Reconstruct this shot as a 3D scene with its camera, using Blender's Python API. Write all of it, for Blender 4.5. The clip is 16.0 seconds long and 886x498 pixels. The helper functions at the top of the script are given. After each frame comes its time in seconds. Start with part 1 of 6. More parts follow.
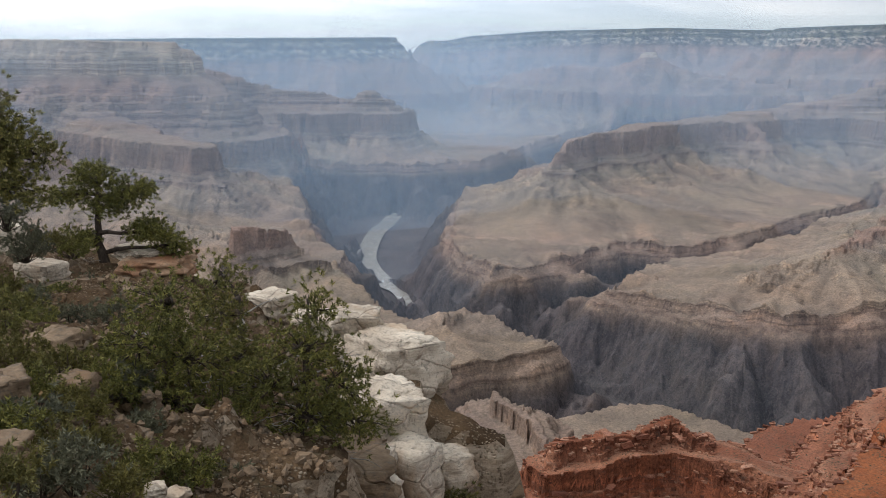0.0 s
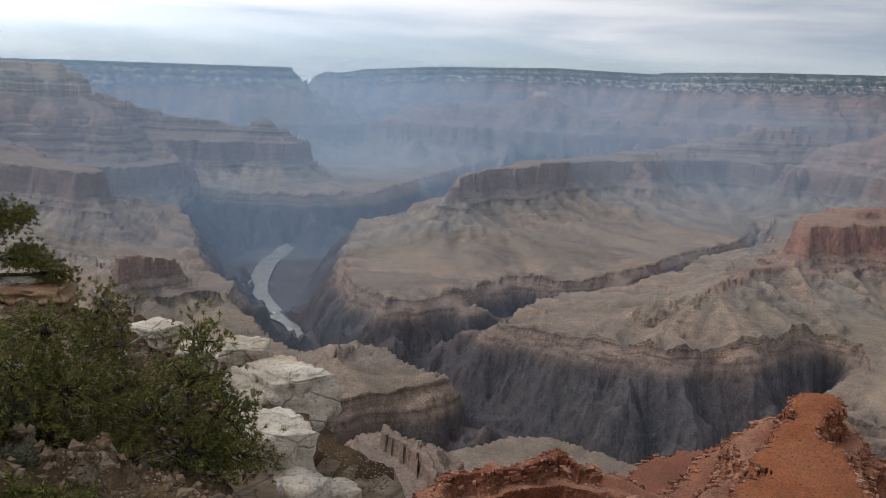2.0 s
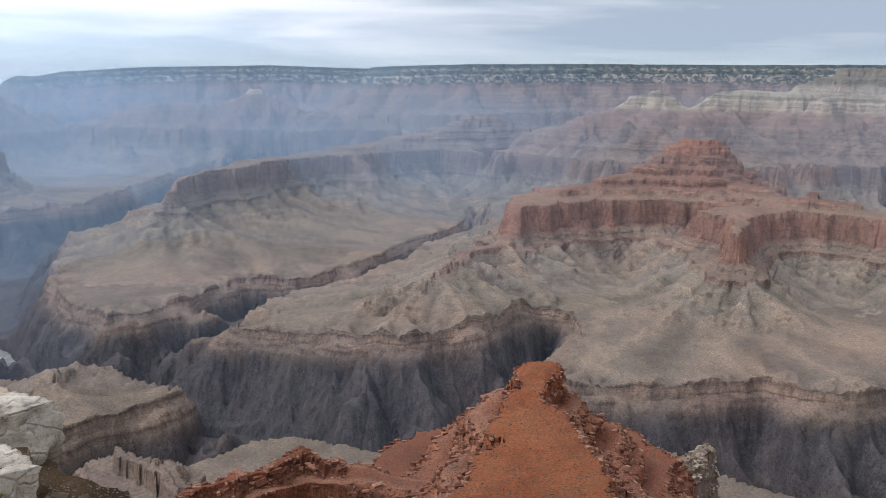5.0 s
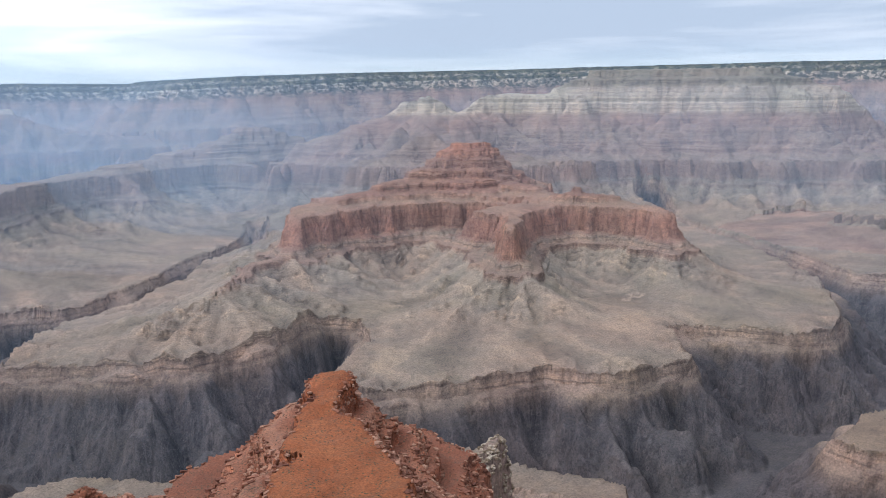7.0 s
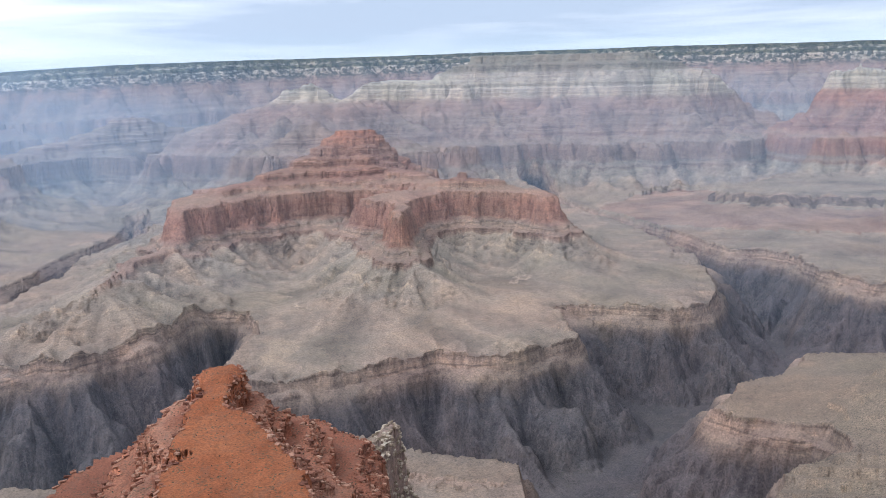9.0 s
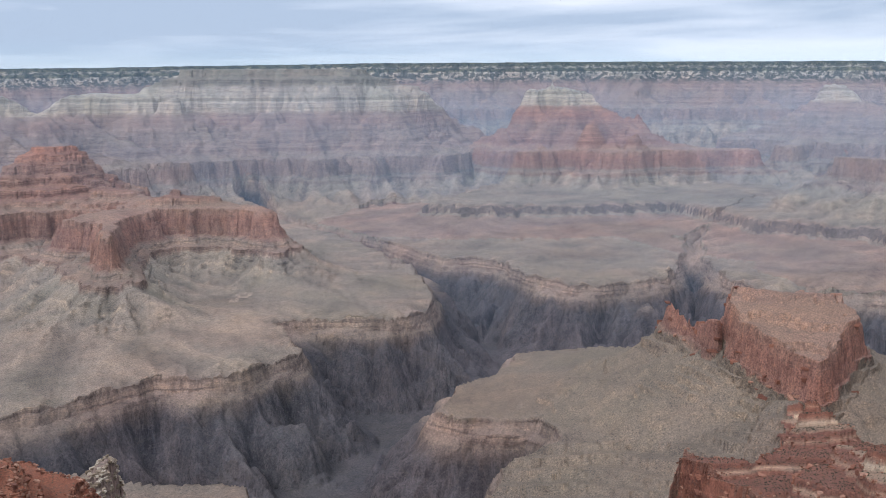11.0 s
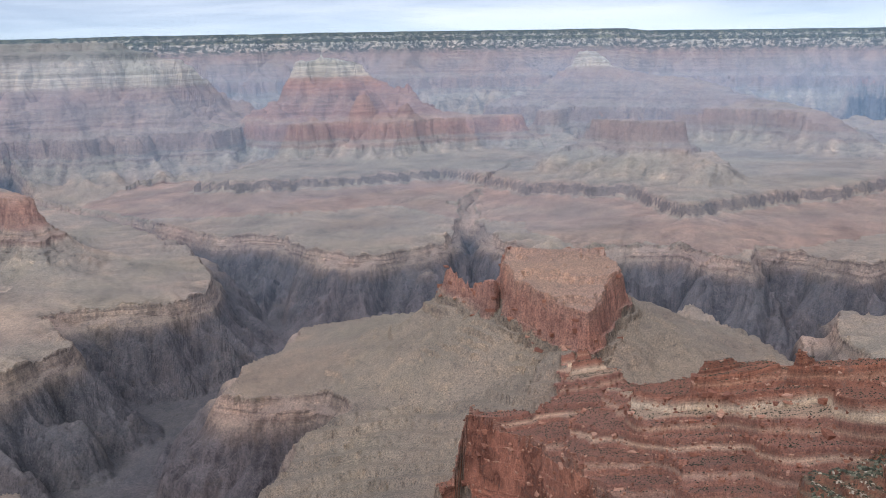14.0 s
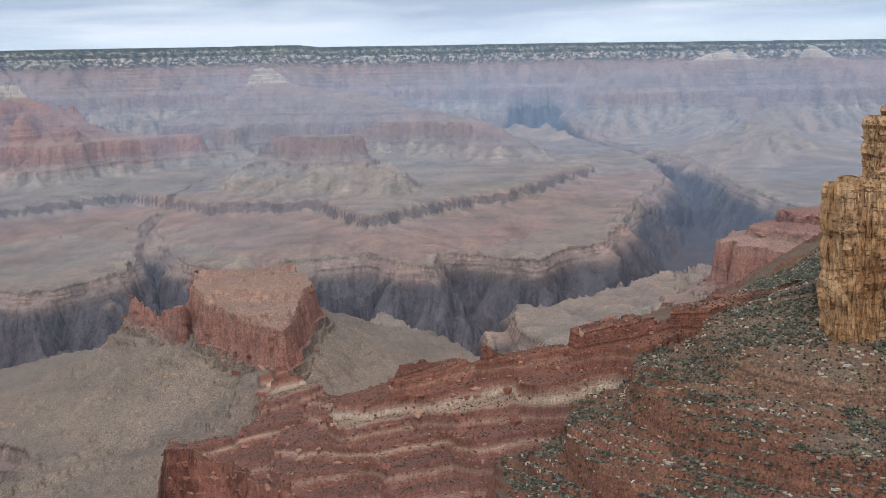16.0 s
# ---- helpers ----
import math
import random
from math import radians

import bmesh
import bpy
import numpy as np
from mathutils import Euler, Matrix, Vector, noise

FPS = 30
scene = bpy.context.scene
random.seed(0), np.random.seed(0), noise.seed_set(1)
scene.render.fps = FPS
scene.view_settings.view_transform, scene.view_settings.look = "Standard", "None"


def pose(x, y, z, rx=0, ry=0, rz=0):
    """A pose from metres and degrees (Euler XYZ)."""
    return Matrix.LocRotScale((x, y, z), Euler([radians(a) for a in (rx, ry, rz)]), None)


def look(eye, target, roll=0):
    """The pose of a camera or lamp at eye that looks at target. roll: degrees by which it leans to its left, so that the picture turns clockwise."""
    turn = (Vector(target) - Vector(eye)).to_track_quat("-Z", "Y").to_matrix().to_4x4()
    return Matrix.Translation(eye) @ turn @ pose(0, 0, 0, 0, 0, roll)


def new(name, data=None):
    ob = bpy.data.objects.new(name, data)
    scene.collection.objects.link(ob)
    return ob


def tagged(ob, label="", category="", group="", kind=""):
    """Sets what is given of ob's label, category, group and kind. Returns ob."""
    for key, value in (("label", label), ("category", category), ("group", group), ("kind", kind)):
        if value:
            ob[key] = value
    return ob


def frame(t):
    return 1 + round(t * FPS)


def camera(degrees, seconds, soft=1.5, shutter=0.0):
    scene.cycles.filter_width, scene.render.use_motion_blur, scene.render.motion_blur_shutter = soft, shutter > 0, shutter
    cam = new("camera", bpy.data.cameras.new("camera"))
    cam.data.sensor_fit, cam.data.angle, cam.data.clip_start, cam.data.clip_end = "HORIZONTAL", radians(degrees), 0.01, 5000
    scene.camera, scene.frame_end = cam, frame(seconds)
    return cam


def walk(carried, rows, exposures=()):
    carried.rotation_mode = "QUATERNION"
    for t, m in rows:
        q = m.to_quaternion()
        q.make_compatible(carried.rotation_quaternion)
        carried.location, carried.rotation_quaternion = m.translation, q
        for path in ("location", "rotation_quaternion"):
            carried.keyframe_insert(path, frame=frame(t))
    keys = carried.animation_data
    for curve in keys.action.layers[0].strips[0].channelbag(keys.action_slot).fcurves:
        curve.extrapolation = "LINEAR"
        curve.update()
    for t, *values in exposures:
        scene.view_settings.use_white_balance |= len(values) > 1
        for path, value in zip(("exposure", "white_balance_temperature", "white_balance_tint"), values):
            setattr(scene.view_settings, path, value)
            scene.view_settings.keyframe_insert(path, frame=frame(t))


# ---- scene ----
# ---------------------------------------------------------------- camera
cam = camera(50.0, 16.0, soft=0.6)
EYE = 1.6
# seconds, yaw, pitch, roll; the camera turns on the spot and drifts a little to its right
ROWS = [
    (0.0, 0.00, -12.70, 0.92), (0.5, -2.42, -11.73, 0.19), (1.0, -4.83, -11.53, 0.31), (1.5, -7.14, -11.26, 1.45),
    (2.0, -6.49, -10.52, 3.11), (2.5, -8.35, -9.99, 2.09), (3.0, -12.86, -10.42, 0.18), (3.2, -13.79, -10.52, 0.61),
    (5.3, -25.01, -10.14, 1.75), (5.5, -26.34, -10.11, 2.04), (6.0, -29.85, -9.66, 0.63), (6.5, -33.15, -9.64, 0.42),
    (7.0, -36.31, -9.45, -0.50), (7.5, -37.37, -10.62, -0.41), (8.0, -36.22, -11.28, -0.35), (8.5, -38.45, -10.97, -0.64),
    (9.0, -43.13, -10.32, -1.11), (9.5, -48.56, -9.39, -1.11), (9.7, -50.65, -9.31, -0.46), (11.8, -67.03, -9.97, -1.21),
    (12.0, -68.85, -10.19, -1.30), (12.5, -69.40, -10.81, -1.72), (13.0, -69.87, -11.14, -1.19), (13.5, -71.13, -11.21, -1.65),
    (14.0, -73.57, -11.52, -1.36), (14.5, -77.15, -11.60, -1.25), (15.0, -82.97, -10.96, -1.98), (15.5, -87.99, -10.95, -2.18),
    (16.0, -92.49, -11.09, -2.01),
]
# the clip's own exposure: seconds, stops, white balance
LIGHT = [(0.0, -0.08, 6420), (1.5, -0.34, 6280), (3.0, -0.56, 6210), (5.5, -0.06, 5880), (7.0, 0.13, 5780), (8.5, 0.32, 5710), (9.5, 0.20, 5680), (12.0, 0.00, 5680), (14.0, 0.16, 5700), (16.0, -0.03, 5760)]
walk(cam, [(t, pose(0.010 * t, -0.002 * t, EYE, 90 + pitch, 0, yaw) @ pose(0, 0, 0, 0, 0, roll)) for t, yaw, pitch, roll in ROWS],
     exposures=[(t, stops, kelvin, 13) for t, stops, kelvin in LIGHT])


# ---------------------------------------------------------------- sky and sun
SUN_AZ, SUN_EL = -75.0, 48.0        # degrees clockwise from +y, above the horizon
world = bpy.data.worlds.new("overcast_sky")
scene.world = world
world.use_nodes = True
wt = world.node_tree
wt.nodes.clear()


def wnode(kind, **values):
    n = wt.nodes.new(kind)
    for key, value in values.items():
        n.inputs[key].default_value = value
    return n


sky = wt.nodes.new("ShaderNodeTexSky")
sky.sky_type, sky.sun_disc = "NISHITA", False
sky.sun_elevation, sky.sun_rotation = radians(SUN_EL), radians(SUN_AZ)
sky.altitude, sky.air_density, sky.dust_density = 2100, 1.0, 2.0
coords = wt.nodes.new("ShaderNodeTexCoord")
split = wt.nodes.new("ShaderNodeSeparateXYZ")
wt.links.new(coords.outputs["Generated"], split.inputs[0])
# cloud sheets flatten out towards the horizon
stretch = wnode("ShaderNodeVectorMath", Vector=(0, 0, 0))
stretch.operation = "MULTIPLY"
stretch.inputs[1].default_value = (2.3, 2.3, 24.0)
wt.links.new(coords.outputs["Generated"], stretch.inputs[0])
cloud_noise = wnode("ShaderNodeTexNoise", Scale=1.0, Detail=5.0, Roughness=0.52, Distortion=0.3)
wt.links.new(stretch.outputs[0], cloud_noise.inputs["Vector"])
cloud_shade = wt.nodes.new("ShaderNodeValToRGB")
cloud_shade.color_ramp.elements[0].position, cloud_shade.color_ramp.elements[0].color = 0.40, (0.52, 0.59, 0.66, 1)
cloud_shade.color_ramp.elements[1].position, cloud_shade.color_ramp.elements[1].color = 0.62, (0.94, 0.94, 0.93, 1)
mid_cloud = cloud_shade.color_ramp.elements.new(0.5)
mid_cloud.color = (0.72, 0.765, 0.80, 1)
wt.links.new(cloud_noise.outputs["Fac"], cloud_shade.inputs[0])
cover = wt.nodes.new("ShaderNodeMapRange")
cover.interpolation_type = "SMOOTHSTEP"
for key, value in (("From Min", 0.005), ("From Max", 0.055), ("To Min", 0.45), ("To Max", 0.96)):
    cover.inputs[key].default_value = value
wt.links.new(split.outputs["Z"], cover.inputs["Value"])
tame = wnode("ShaderNodeMixRGB", Fac=1.0, Color2=(0.11, 0.115, 0.125, 1))
tame.blend_type = "MULTIPLY"
wt.links.new(sky.outputs[0], tame.inputs[1])
lid = wt.nodes.new("ShaderNodeMixRGB")
wt.links.new(cover.outputs[0], lid.inputs[0])
wt.links.new(tame.outputs[0], lid.inputs[1])
wt.links.new(cloud_shade.outputs[0], lid.inputs[2])
# the sky overhead, out of view, is dimmed a little to balance its light
zenith_dim = wt.nodes.new("ShaderNodeMapRange")
zenith_dim.interpolation_type = "SMOOTHSTEP"
for key, value in (("From Min", 0.10), ("From Max", 0.55), ("To Min", 1.0), ("To Max", 0.92)):
    zenith_dim.inputs[key].default_value = value
wt.links.new(split.outputs["Z"], zenith_dim.inputs["Value"])
glow = wt.nodes.new("ShaderNodeMapRange")
glow.interpolation_type = "SMOOTHSTEP"
for key, value in (("From Min", -0.5), ("From Max", 0.62), ("To Min", 2.1), ("To Max", 0.98)):
    glow.inputs[key].default_value = value
wt.links.new(split.outputs["X"], glow.inputs["Value"])
bright = wt.nodes.new("ShaderNodeMath")
bright.operation = "MULTIPLY"
wt.links.new(zenith_dim.outputs[0], bright.inputs[0])
wt.links.new(glow.outputs[0], bright.inputs[1])
back = wnode("ShaderNodeBackground", Strength=1.0)
wt.links.new(bright.outputs[0], back.inputs[1])
wt.links.new(lid.outputs[0], back.inputs[0])
wt.links.new(back.outputs[0], wt.nodes.new("ShaderNodeOutputWorld").inputs[0])

sun = new("sun", bpy.data.lights.new("sun", "SUN"))
sun.data.energy, sun.data.angle, sun.data.color = 1.5, radians(20), (1.0, 0.95, 0.88)
az, el = radians(SUN_AZ), radians(SUN_EL)
sun.matrix_world = look((math.sin(az) * 300 * math.cos(el), math.cos(az) * 300 * math.cos(el), 300 * math.sin(el)), (0, 0, 0))


# ---------------------------------------------------------------- materials
class Mat:
    """A node material and short ways to add its nodes."""

    def __init__(self, name, rough=0.9, spec=0.2):
        self.m = bpy.data.materials.new(name)
        self.m.use_nodes = True
        self.t = self.m.node_tree
        self.b = self.t.nodes["Principled BSDF"]
        self.b.inputs["Roughness"].default_value = rough
        self.b.inputs["Specular IOR Level"].default_value = spec

    def n(self, kind, **sets):
        n = self.t.nodes.new("ShaderNode" + kind)
        for key, value in sets.items():
            n.inputs[key].default_value = value
        return n

    def l(self, a, b):
        self.t.links.new(a, b)

    def coords(self, scale=(1, 1, 1), obj=False):
        mp = self.n("Mapping", Scale=scale)
        self.l(self.n("TexCoord").outputs["Object"] if obj else self.n("NewGeometry").outputs["Position"], mp.inputs[0])
        return mp.outputs[0]

    def noise(self, scale, detail=4, rough=0.55, at=None, dist=0.0):
        n = self.n("TexNoise", Scale=scale, Detail=detail, Roughness=rough, Distortion=dist)
        if at is None:
            at = self.n("NewGeometry").outputs["Position"]
        self.l(at, n.inputs["Vector"])
        return n.outputs["Fac"]

    def ramp(self, fac, stops, ease="LINEAR"):
        r = self.t.nodes.new("ShaderNodeValToRGB")
        r.color_ramp.interpolation = ease
        e = r.color_ramp.elements
        while len(e) < len(stops):
            e.new(0.5)
        for k, (p, c) in enumerate(stops):
            e[k].position = p
            e[k].color = (*c, 1) if len(c) == 3 else c
        self.l(fac, r.inputs[0])
        return r.outputs[0]

    def grey(self, fac, lo, hi):
        n = self.n("MapRange")
        n.clamp = True
        n.inputs["From Min"].default_value, n.inputs["From Max"].default_value = lo, hi
        self.l(fac, n.inputs["Value"])
        return n.outputs[0]

    def mix(self, fac, a, b, mode="MIX"):
        n = self.t.nodes.new("ShaderNodeMixRGB")
        n.blend_type = mode
        for k, v in enumerate((fac, a, b)):
            if isinstance(v, (int, float)):
                n.inputs[k].default_value = v
            elif isinstance(v, tuple):
                n.inputs[k].default_value = (*v, 1)
            else:
                self.l(v, n.inputs[k])
        return n.outputs[0]

    def math(self, op, a, b=0.0):
        n = self.t.nodes.new("ShaderNodeMath")
        n.operation = op
        for k, v in enumerate((a, b)):
            if isinstance(v, (int, float)):
                n.inputs[k].default_value = v
            else:
                self.l(v, n.inputs[k])
        return n.outputs[0]

    def done(self, colour, height=None, strength=0.5, distance=0.1):
        self.l(colour, self.b.inputs["Base Color"])
        if height is not None:
            bump = self.n("Bump", Strength=strength, Distance=distance)
            self.l(height, bump.inputs["Height"])
            self.l(bump.outputs[0], self.b.inputs["Normal"])
        return self.m


def flatness(mat):
    """1 where the surface lies flat, 0 where it stands upright."""
    sep = mat.n("SeparateXYZ")
    mat.l(mat.n("NewGeometry").outputs["True Normal"], sep.inputs[0])
    return sep.outputs["Z"]


# beds of the canyon walls, from the river up: level in metres under the rim, then colour
BEDS = [
    (-1400, (0.098, 0.086, 0.088)), (-1200, (0.094, 0.083, 0.086)), (-1112, (0.092, 0.081, 0.083)), (-1084, (0.125, 0.10, 0.09)), (-1058, (0.21, 0.16, 0.13)),
    (-1038, (0.26, 0.19, 0.152)), (-992, (0.29, 0.215, 0.17)), (-978, (0.25, 0.193, 0.15)), (-930, (0.25, 0.197, 0.154)),
    (-880, (0.255, 0.206, 0.162)), (-815, (0.272, 0.223, 0.176)), (-790, (0.265, 0.175, 0.135)), (-752, (0.28, 0.215, 0.17)),
    (-732, (0.27, 0.15, 0.115)), (-650, (0.31, 0.155, 0.116)), (-605, (0.33, 0.19, 0.14)), (-585, (0.30, 0.195, 0.145)),
    (-545, (0.26, 0.135, 0.105)), (-400, (0.29, 0.165, 0.122)),
    (-290, (0.30, 0.125, 0.08)), (-225, (0.29, 0.15, 0.10)), (-205, (0.38, 0.30, 0.225)), (-125, (0.45, 0.385, 0.30)),
    (-105, (0.15, 0.145, 0.10)), (-70, (0.13, 0.13, 0.09)), (-62, (0.33, 0.29, 0.23)), (-35, (0.28, 0.25, 0.19)),
    (-25, (0.12, 0.12, 0.085)), (40, (0.085, 0.09, 0.065)),
]
# the greyer, unstained western walls; haze and shade are mixed into the colour too
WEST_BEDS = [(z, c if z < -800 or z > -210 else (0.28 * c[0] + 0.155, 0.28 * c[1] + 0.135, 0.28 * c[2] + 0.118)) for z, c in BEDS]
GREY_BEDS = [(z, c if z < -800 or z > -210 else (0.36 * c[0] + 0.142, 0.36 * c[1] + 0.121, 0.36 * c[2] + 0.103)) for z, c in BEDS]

BUTTE_BEDS = [(z, c if z > -745 else (0.235, 0.182, 0.138)) for z, c in BEDS if z > -1000]
# reds dulled, to stand in for haze over the farther walls
DULL_BEDS = [(z, c if z < -800 or z > -210 else (0.72 * c[0] + 0.062, 0.72 * c[1] + 0.046, 0.72 * c[2] + 0.036)) for z, c in BEDS]


def strata(name, beds=BEDS, grain=1.0, veg=0.3, soil=None, bedding=0.8, streaks=0.5, gritty=0.6, pale=1.5, relief=2.6, even=(0.84, 0.6), bare=(0.86, 0.95), above=-2000, wobble=16.0, ledges=True, dim=0.52, woods=0.0, steps=0.5):
    m = Mat(name, 0.95, 0.1)
    lev = m.n("Attribute")
    lev.attribute_name = "level"
    wob = m.noise(0.02 * grain, 5, 0.6)
    z = m.math("ADD", lev.outputs["Fac"], m.math("MULTIPLY", m.math("SUBTRACT", wob, 0.5), wobble / grain))
    base = m.ramp(m.math("DIVIDE", m.math("ADD", z, 1400.0), 1440.0), [((a + 1400) / 1440, c) for a, c in beds])
    steep = m.grey(flatness(m), *even)
    if soil:
        earth = m.ramp(m.noise(0.05, 5, 0.6), [(0.35, soil[0]), (0.65, soil[1])])
        base = m.mix(m.math("MULTIPLY", m.grey(flatness(m), *bare), m.grey(lev.outputs["Fac"], above - 20, above)), base, earth)
    # thin beds, wandering a little in height; pale ones also mimic sunlit ledge tops
    flat = m.n("CombineXYZ")
    m.l(m.math("MULTIPLY", z, 0.06 * grain), flat.inputs["Z"])
    m.l(m.math("MULTIPLY", m.noise(0.012 * grain, 2), 1.4), flat.inputs["X"])
    thin = m.noise(1.0, 6, 0.7, at=flat.outputs[0])
    massive = m.math("MULTIPLY", m.grey(z, -750, -725), m.grey(z, -590, -610))
    sunk = m.grey(lev.outputs["Fac"], -1040, -1075)
    shown = m.math("MULTIPLY", m.math("MULTIPLY", m.math("MULTIPLY", steep, bedding), m.math("SUBTRACT", 1.0, m.math("MULTIPLY", massive, 0.75))), m.math("SUBTRACT", 1.0, sunk))
    col = m.mix(shown, base, m.ramp(thin, [(0.36, (dim, dim * 0.96, dim * 0.97)), (0.5, (1, 1, 1)), (0.63, (pale, pale * 0.95, pale * 0.88))]), "MULTIPLY")
    # terraces: sunlit look of the tops painted pale, their faces painted dark
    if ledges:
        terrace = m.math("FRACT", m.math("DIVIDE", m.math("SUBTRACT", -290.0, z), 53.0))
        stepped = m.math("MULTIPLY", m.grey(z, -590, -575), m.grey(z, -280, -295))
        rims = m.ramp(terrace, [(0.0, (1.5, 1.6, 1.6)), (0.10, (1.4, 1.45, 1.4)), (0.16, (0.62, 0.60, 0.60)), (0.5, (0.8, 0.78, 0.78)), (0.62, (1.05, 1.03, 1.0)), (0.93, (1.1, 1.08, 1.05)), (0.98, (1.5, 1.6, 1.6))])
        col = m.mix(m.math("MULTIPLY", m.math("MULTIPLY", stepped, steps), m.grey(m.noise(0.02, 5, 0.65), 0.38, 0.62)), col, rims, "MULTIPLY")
        # relief shading put into the colour: ribs lighter, gullies between them darker
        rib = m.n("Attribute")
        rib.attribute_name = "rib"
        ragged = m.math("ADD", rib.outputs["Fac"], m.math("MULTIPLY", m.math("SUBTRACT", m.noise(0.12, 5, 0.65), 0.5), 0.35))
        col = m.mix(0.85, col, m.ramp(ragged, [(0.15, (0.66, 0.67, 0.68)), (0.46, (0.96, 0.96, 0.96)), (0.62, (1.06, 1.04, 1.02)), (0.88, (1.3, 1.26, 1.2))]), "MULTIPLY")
    # upright joints and stains
    up = m.noise(0.16 * grain, 5, 0.66, at=m.coords((1, 1, 0.16)))
    sheer = m.grey(flatness(m), 0.8, 0.5)
    col = m.mix(m.math("MULTIPLY", sheer, streaks), col, m.ramp(up, [(0.36, (0.45, 0.43, 0.45)), (0.52, (1, 1, 1)), (0.66, (1.35, 1.26, 1.15))]), "MULTIPLY")
    # scree and wash on the flatter ground
    patch_n = m.noise(0.018, 6, 0.62)
    col = m.mix(0.6, col, m.ramp(patch_n, [(0.3, (0.70, 0.71, 0.75)), (0.5, (1, 1, 1)), (0.7, (1.22, 1.16, 1.06))]), "MULTIPLY")
    fine = m.noise(0.5 * grain, 7, 0.76)
    col = m.mix(gritty, col, m.ramp(fine, [(0.34, (0.34, 0.35, 0.37)), (0.5, (1, 1, 1)), (0.65, (1.6, 1.5, 1.38))]), "MULTIPLY")
    rill = m.noise(0.085 * grain, 5, 0.6, dist=0.8)
    col = m.mix(0.35, col, m.ramp(rill, [(0.33, (0.66, 0.66, 0.70)), (0.5, (1, 1, 1)), (0.66, (1.2, 1.15, 1.08))]), "MULTIPLY")
    crop = m.math("MULTIPLY", m.grey(m.noise(0.05 * grain, 6, 0.7, at=m.coords((1, 1, 3.0))), 0.565, 0.64), m.grey(flatness(m), 0.99, 0.94))
    col = m.mix(m.math("MULTIPLY", crop, 0.4), col, (0.10, 0.082, 0.07))
    # dry washes and wide patches of greener and pinker ground
    flatter = m.grey(flatness(m), 0.86, 0.96)
    tone = m.ramp(m.noise(0.006, 4, 0.55), [(0.36, (0.90, 0.94, 0.89)), (0.5, (1, 1, 1)), (0.64, (1.10, 0.98, 0.93))])
    col = m.mix(0.5, col, tone, "MULTIPLY")
    wash = m.n("TexNoise", Scale=0.016 * grain, Detail=5.0, Roughness=0.6, Distortion=1.6)
    m.l(m.n("NewGeometry").outputs["Position"], wash.inputs["Vector"])
    bed = m.grey(m.math("ABSOLUTE", m.math("SUBTRACT", wash.outputs["Fac"], 0.5)), 0.022, 0.004)
    col = m.mix(m.math("MULTIPLY", m.math("MULTIPLY", bed, flatter), 0.2), col, (0.115, 0.10, 0.08))
    # pale seams in the dark schist
    seam = m.n("TexNoise", Scale=0.035 * grain, Detail=4.0, Roughness=0.6, Distortion=1.2)
    m.l(m.coords((1, 1, 0.4)), seam.inputs["Vector"])
    line = m.grey(m.math("ABSOLUTE", m.math("SUBTRACT", seam.outputs["Fac"], 0.5)), 0.016, 0.004)
    deep = m.grey(lev.outputs["Fac"], -1060, -1110)
    col = m.mix(m.math("MULTIPLY", m.math("MULTIPLY", line, deep), 0.28), col, (0.19, 0.15, 0.14))
    # scrub in dark dots
    vor = m.n("TexVoronoi", Scale=0.33 * grain, Randomness=1.0)
    m.l(m.n("NewGeometry").outputs["Position"], vor.inputs["Vector"])
    dot = m.math("MULTIPLY", m.grey(vor.outputs["Distance"], 0.36, 0.22), m.grey(m.noise(0.06 * grain, 3), 0.42, 0.58))
    dot = m.math("MULTIPLY", dot, m.grey(flatness(m), 0.45, 0.75))
    col = m.mix(m.math("MULTIPLY", dot, veg), col, (0.06, 0.068, 0.045))
    if woods:
        stand = m.grey(m.noise(0.045, 6, 0.7, at=m.coords((1, 1, 1.6))), 0.43, 0.52)
        col = m.mix(m.math("MULTIPLY", m.math("MULTIPLY", stand, m.grey(lev.outputs["Fac"], -300, -215)), woods), col, (0.036, 0.046, 0.042))
    h = m.math("ADD", m.math("MULTIPLY", fine, 0.5), m.math("ADD", m.math("MULTIPLY", m.math("MULTIPLY", up, sheer), 1.4), m.math("ADD", m.math("MULTIPLY", m.math("MULTIPLY", thin, shown), 1.2), m.math("MULTIPLY", rill, 0.2))))
    return m.done(col, h, 1.0, relief)


CAP = [(-90, (0.27, 0.232, 0.185)), (-60, (0.38, 0.33, 0.265)), (10, (0.34, 0.295, 0.24)), (40, (0.2, 0.175, 0.14))]
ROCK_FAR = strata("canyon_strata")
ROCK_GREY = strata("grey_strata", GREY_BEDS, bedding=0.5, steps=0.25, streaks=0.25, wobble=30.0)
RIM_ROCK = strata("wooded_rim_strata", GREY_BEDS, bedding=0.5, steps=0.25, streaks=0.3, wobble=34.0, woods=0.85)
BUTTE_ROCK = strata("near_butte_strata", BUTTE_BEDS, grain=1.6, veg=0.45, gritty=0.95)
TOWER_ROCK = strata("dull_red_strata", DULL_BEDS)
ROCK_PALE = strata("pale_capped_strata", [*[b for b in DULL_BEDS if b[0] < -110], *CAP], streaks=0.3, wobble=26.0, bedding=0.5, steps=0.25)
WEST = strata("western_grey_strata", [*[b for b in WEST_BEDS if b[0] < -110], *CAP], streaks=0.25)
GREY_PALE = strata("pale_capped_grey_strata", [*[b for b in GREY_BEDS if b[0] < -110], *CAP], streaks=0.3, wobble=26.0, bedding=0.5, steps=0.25)
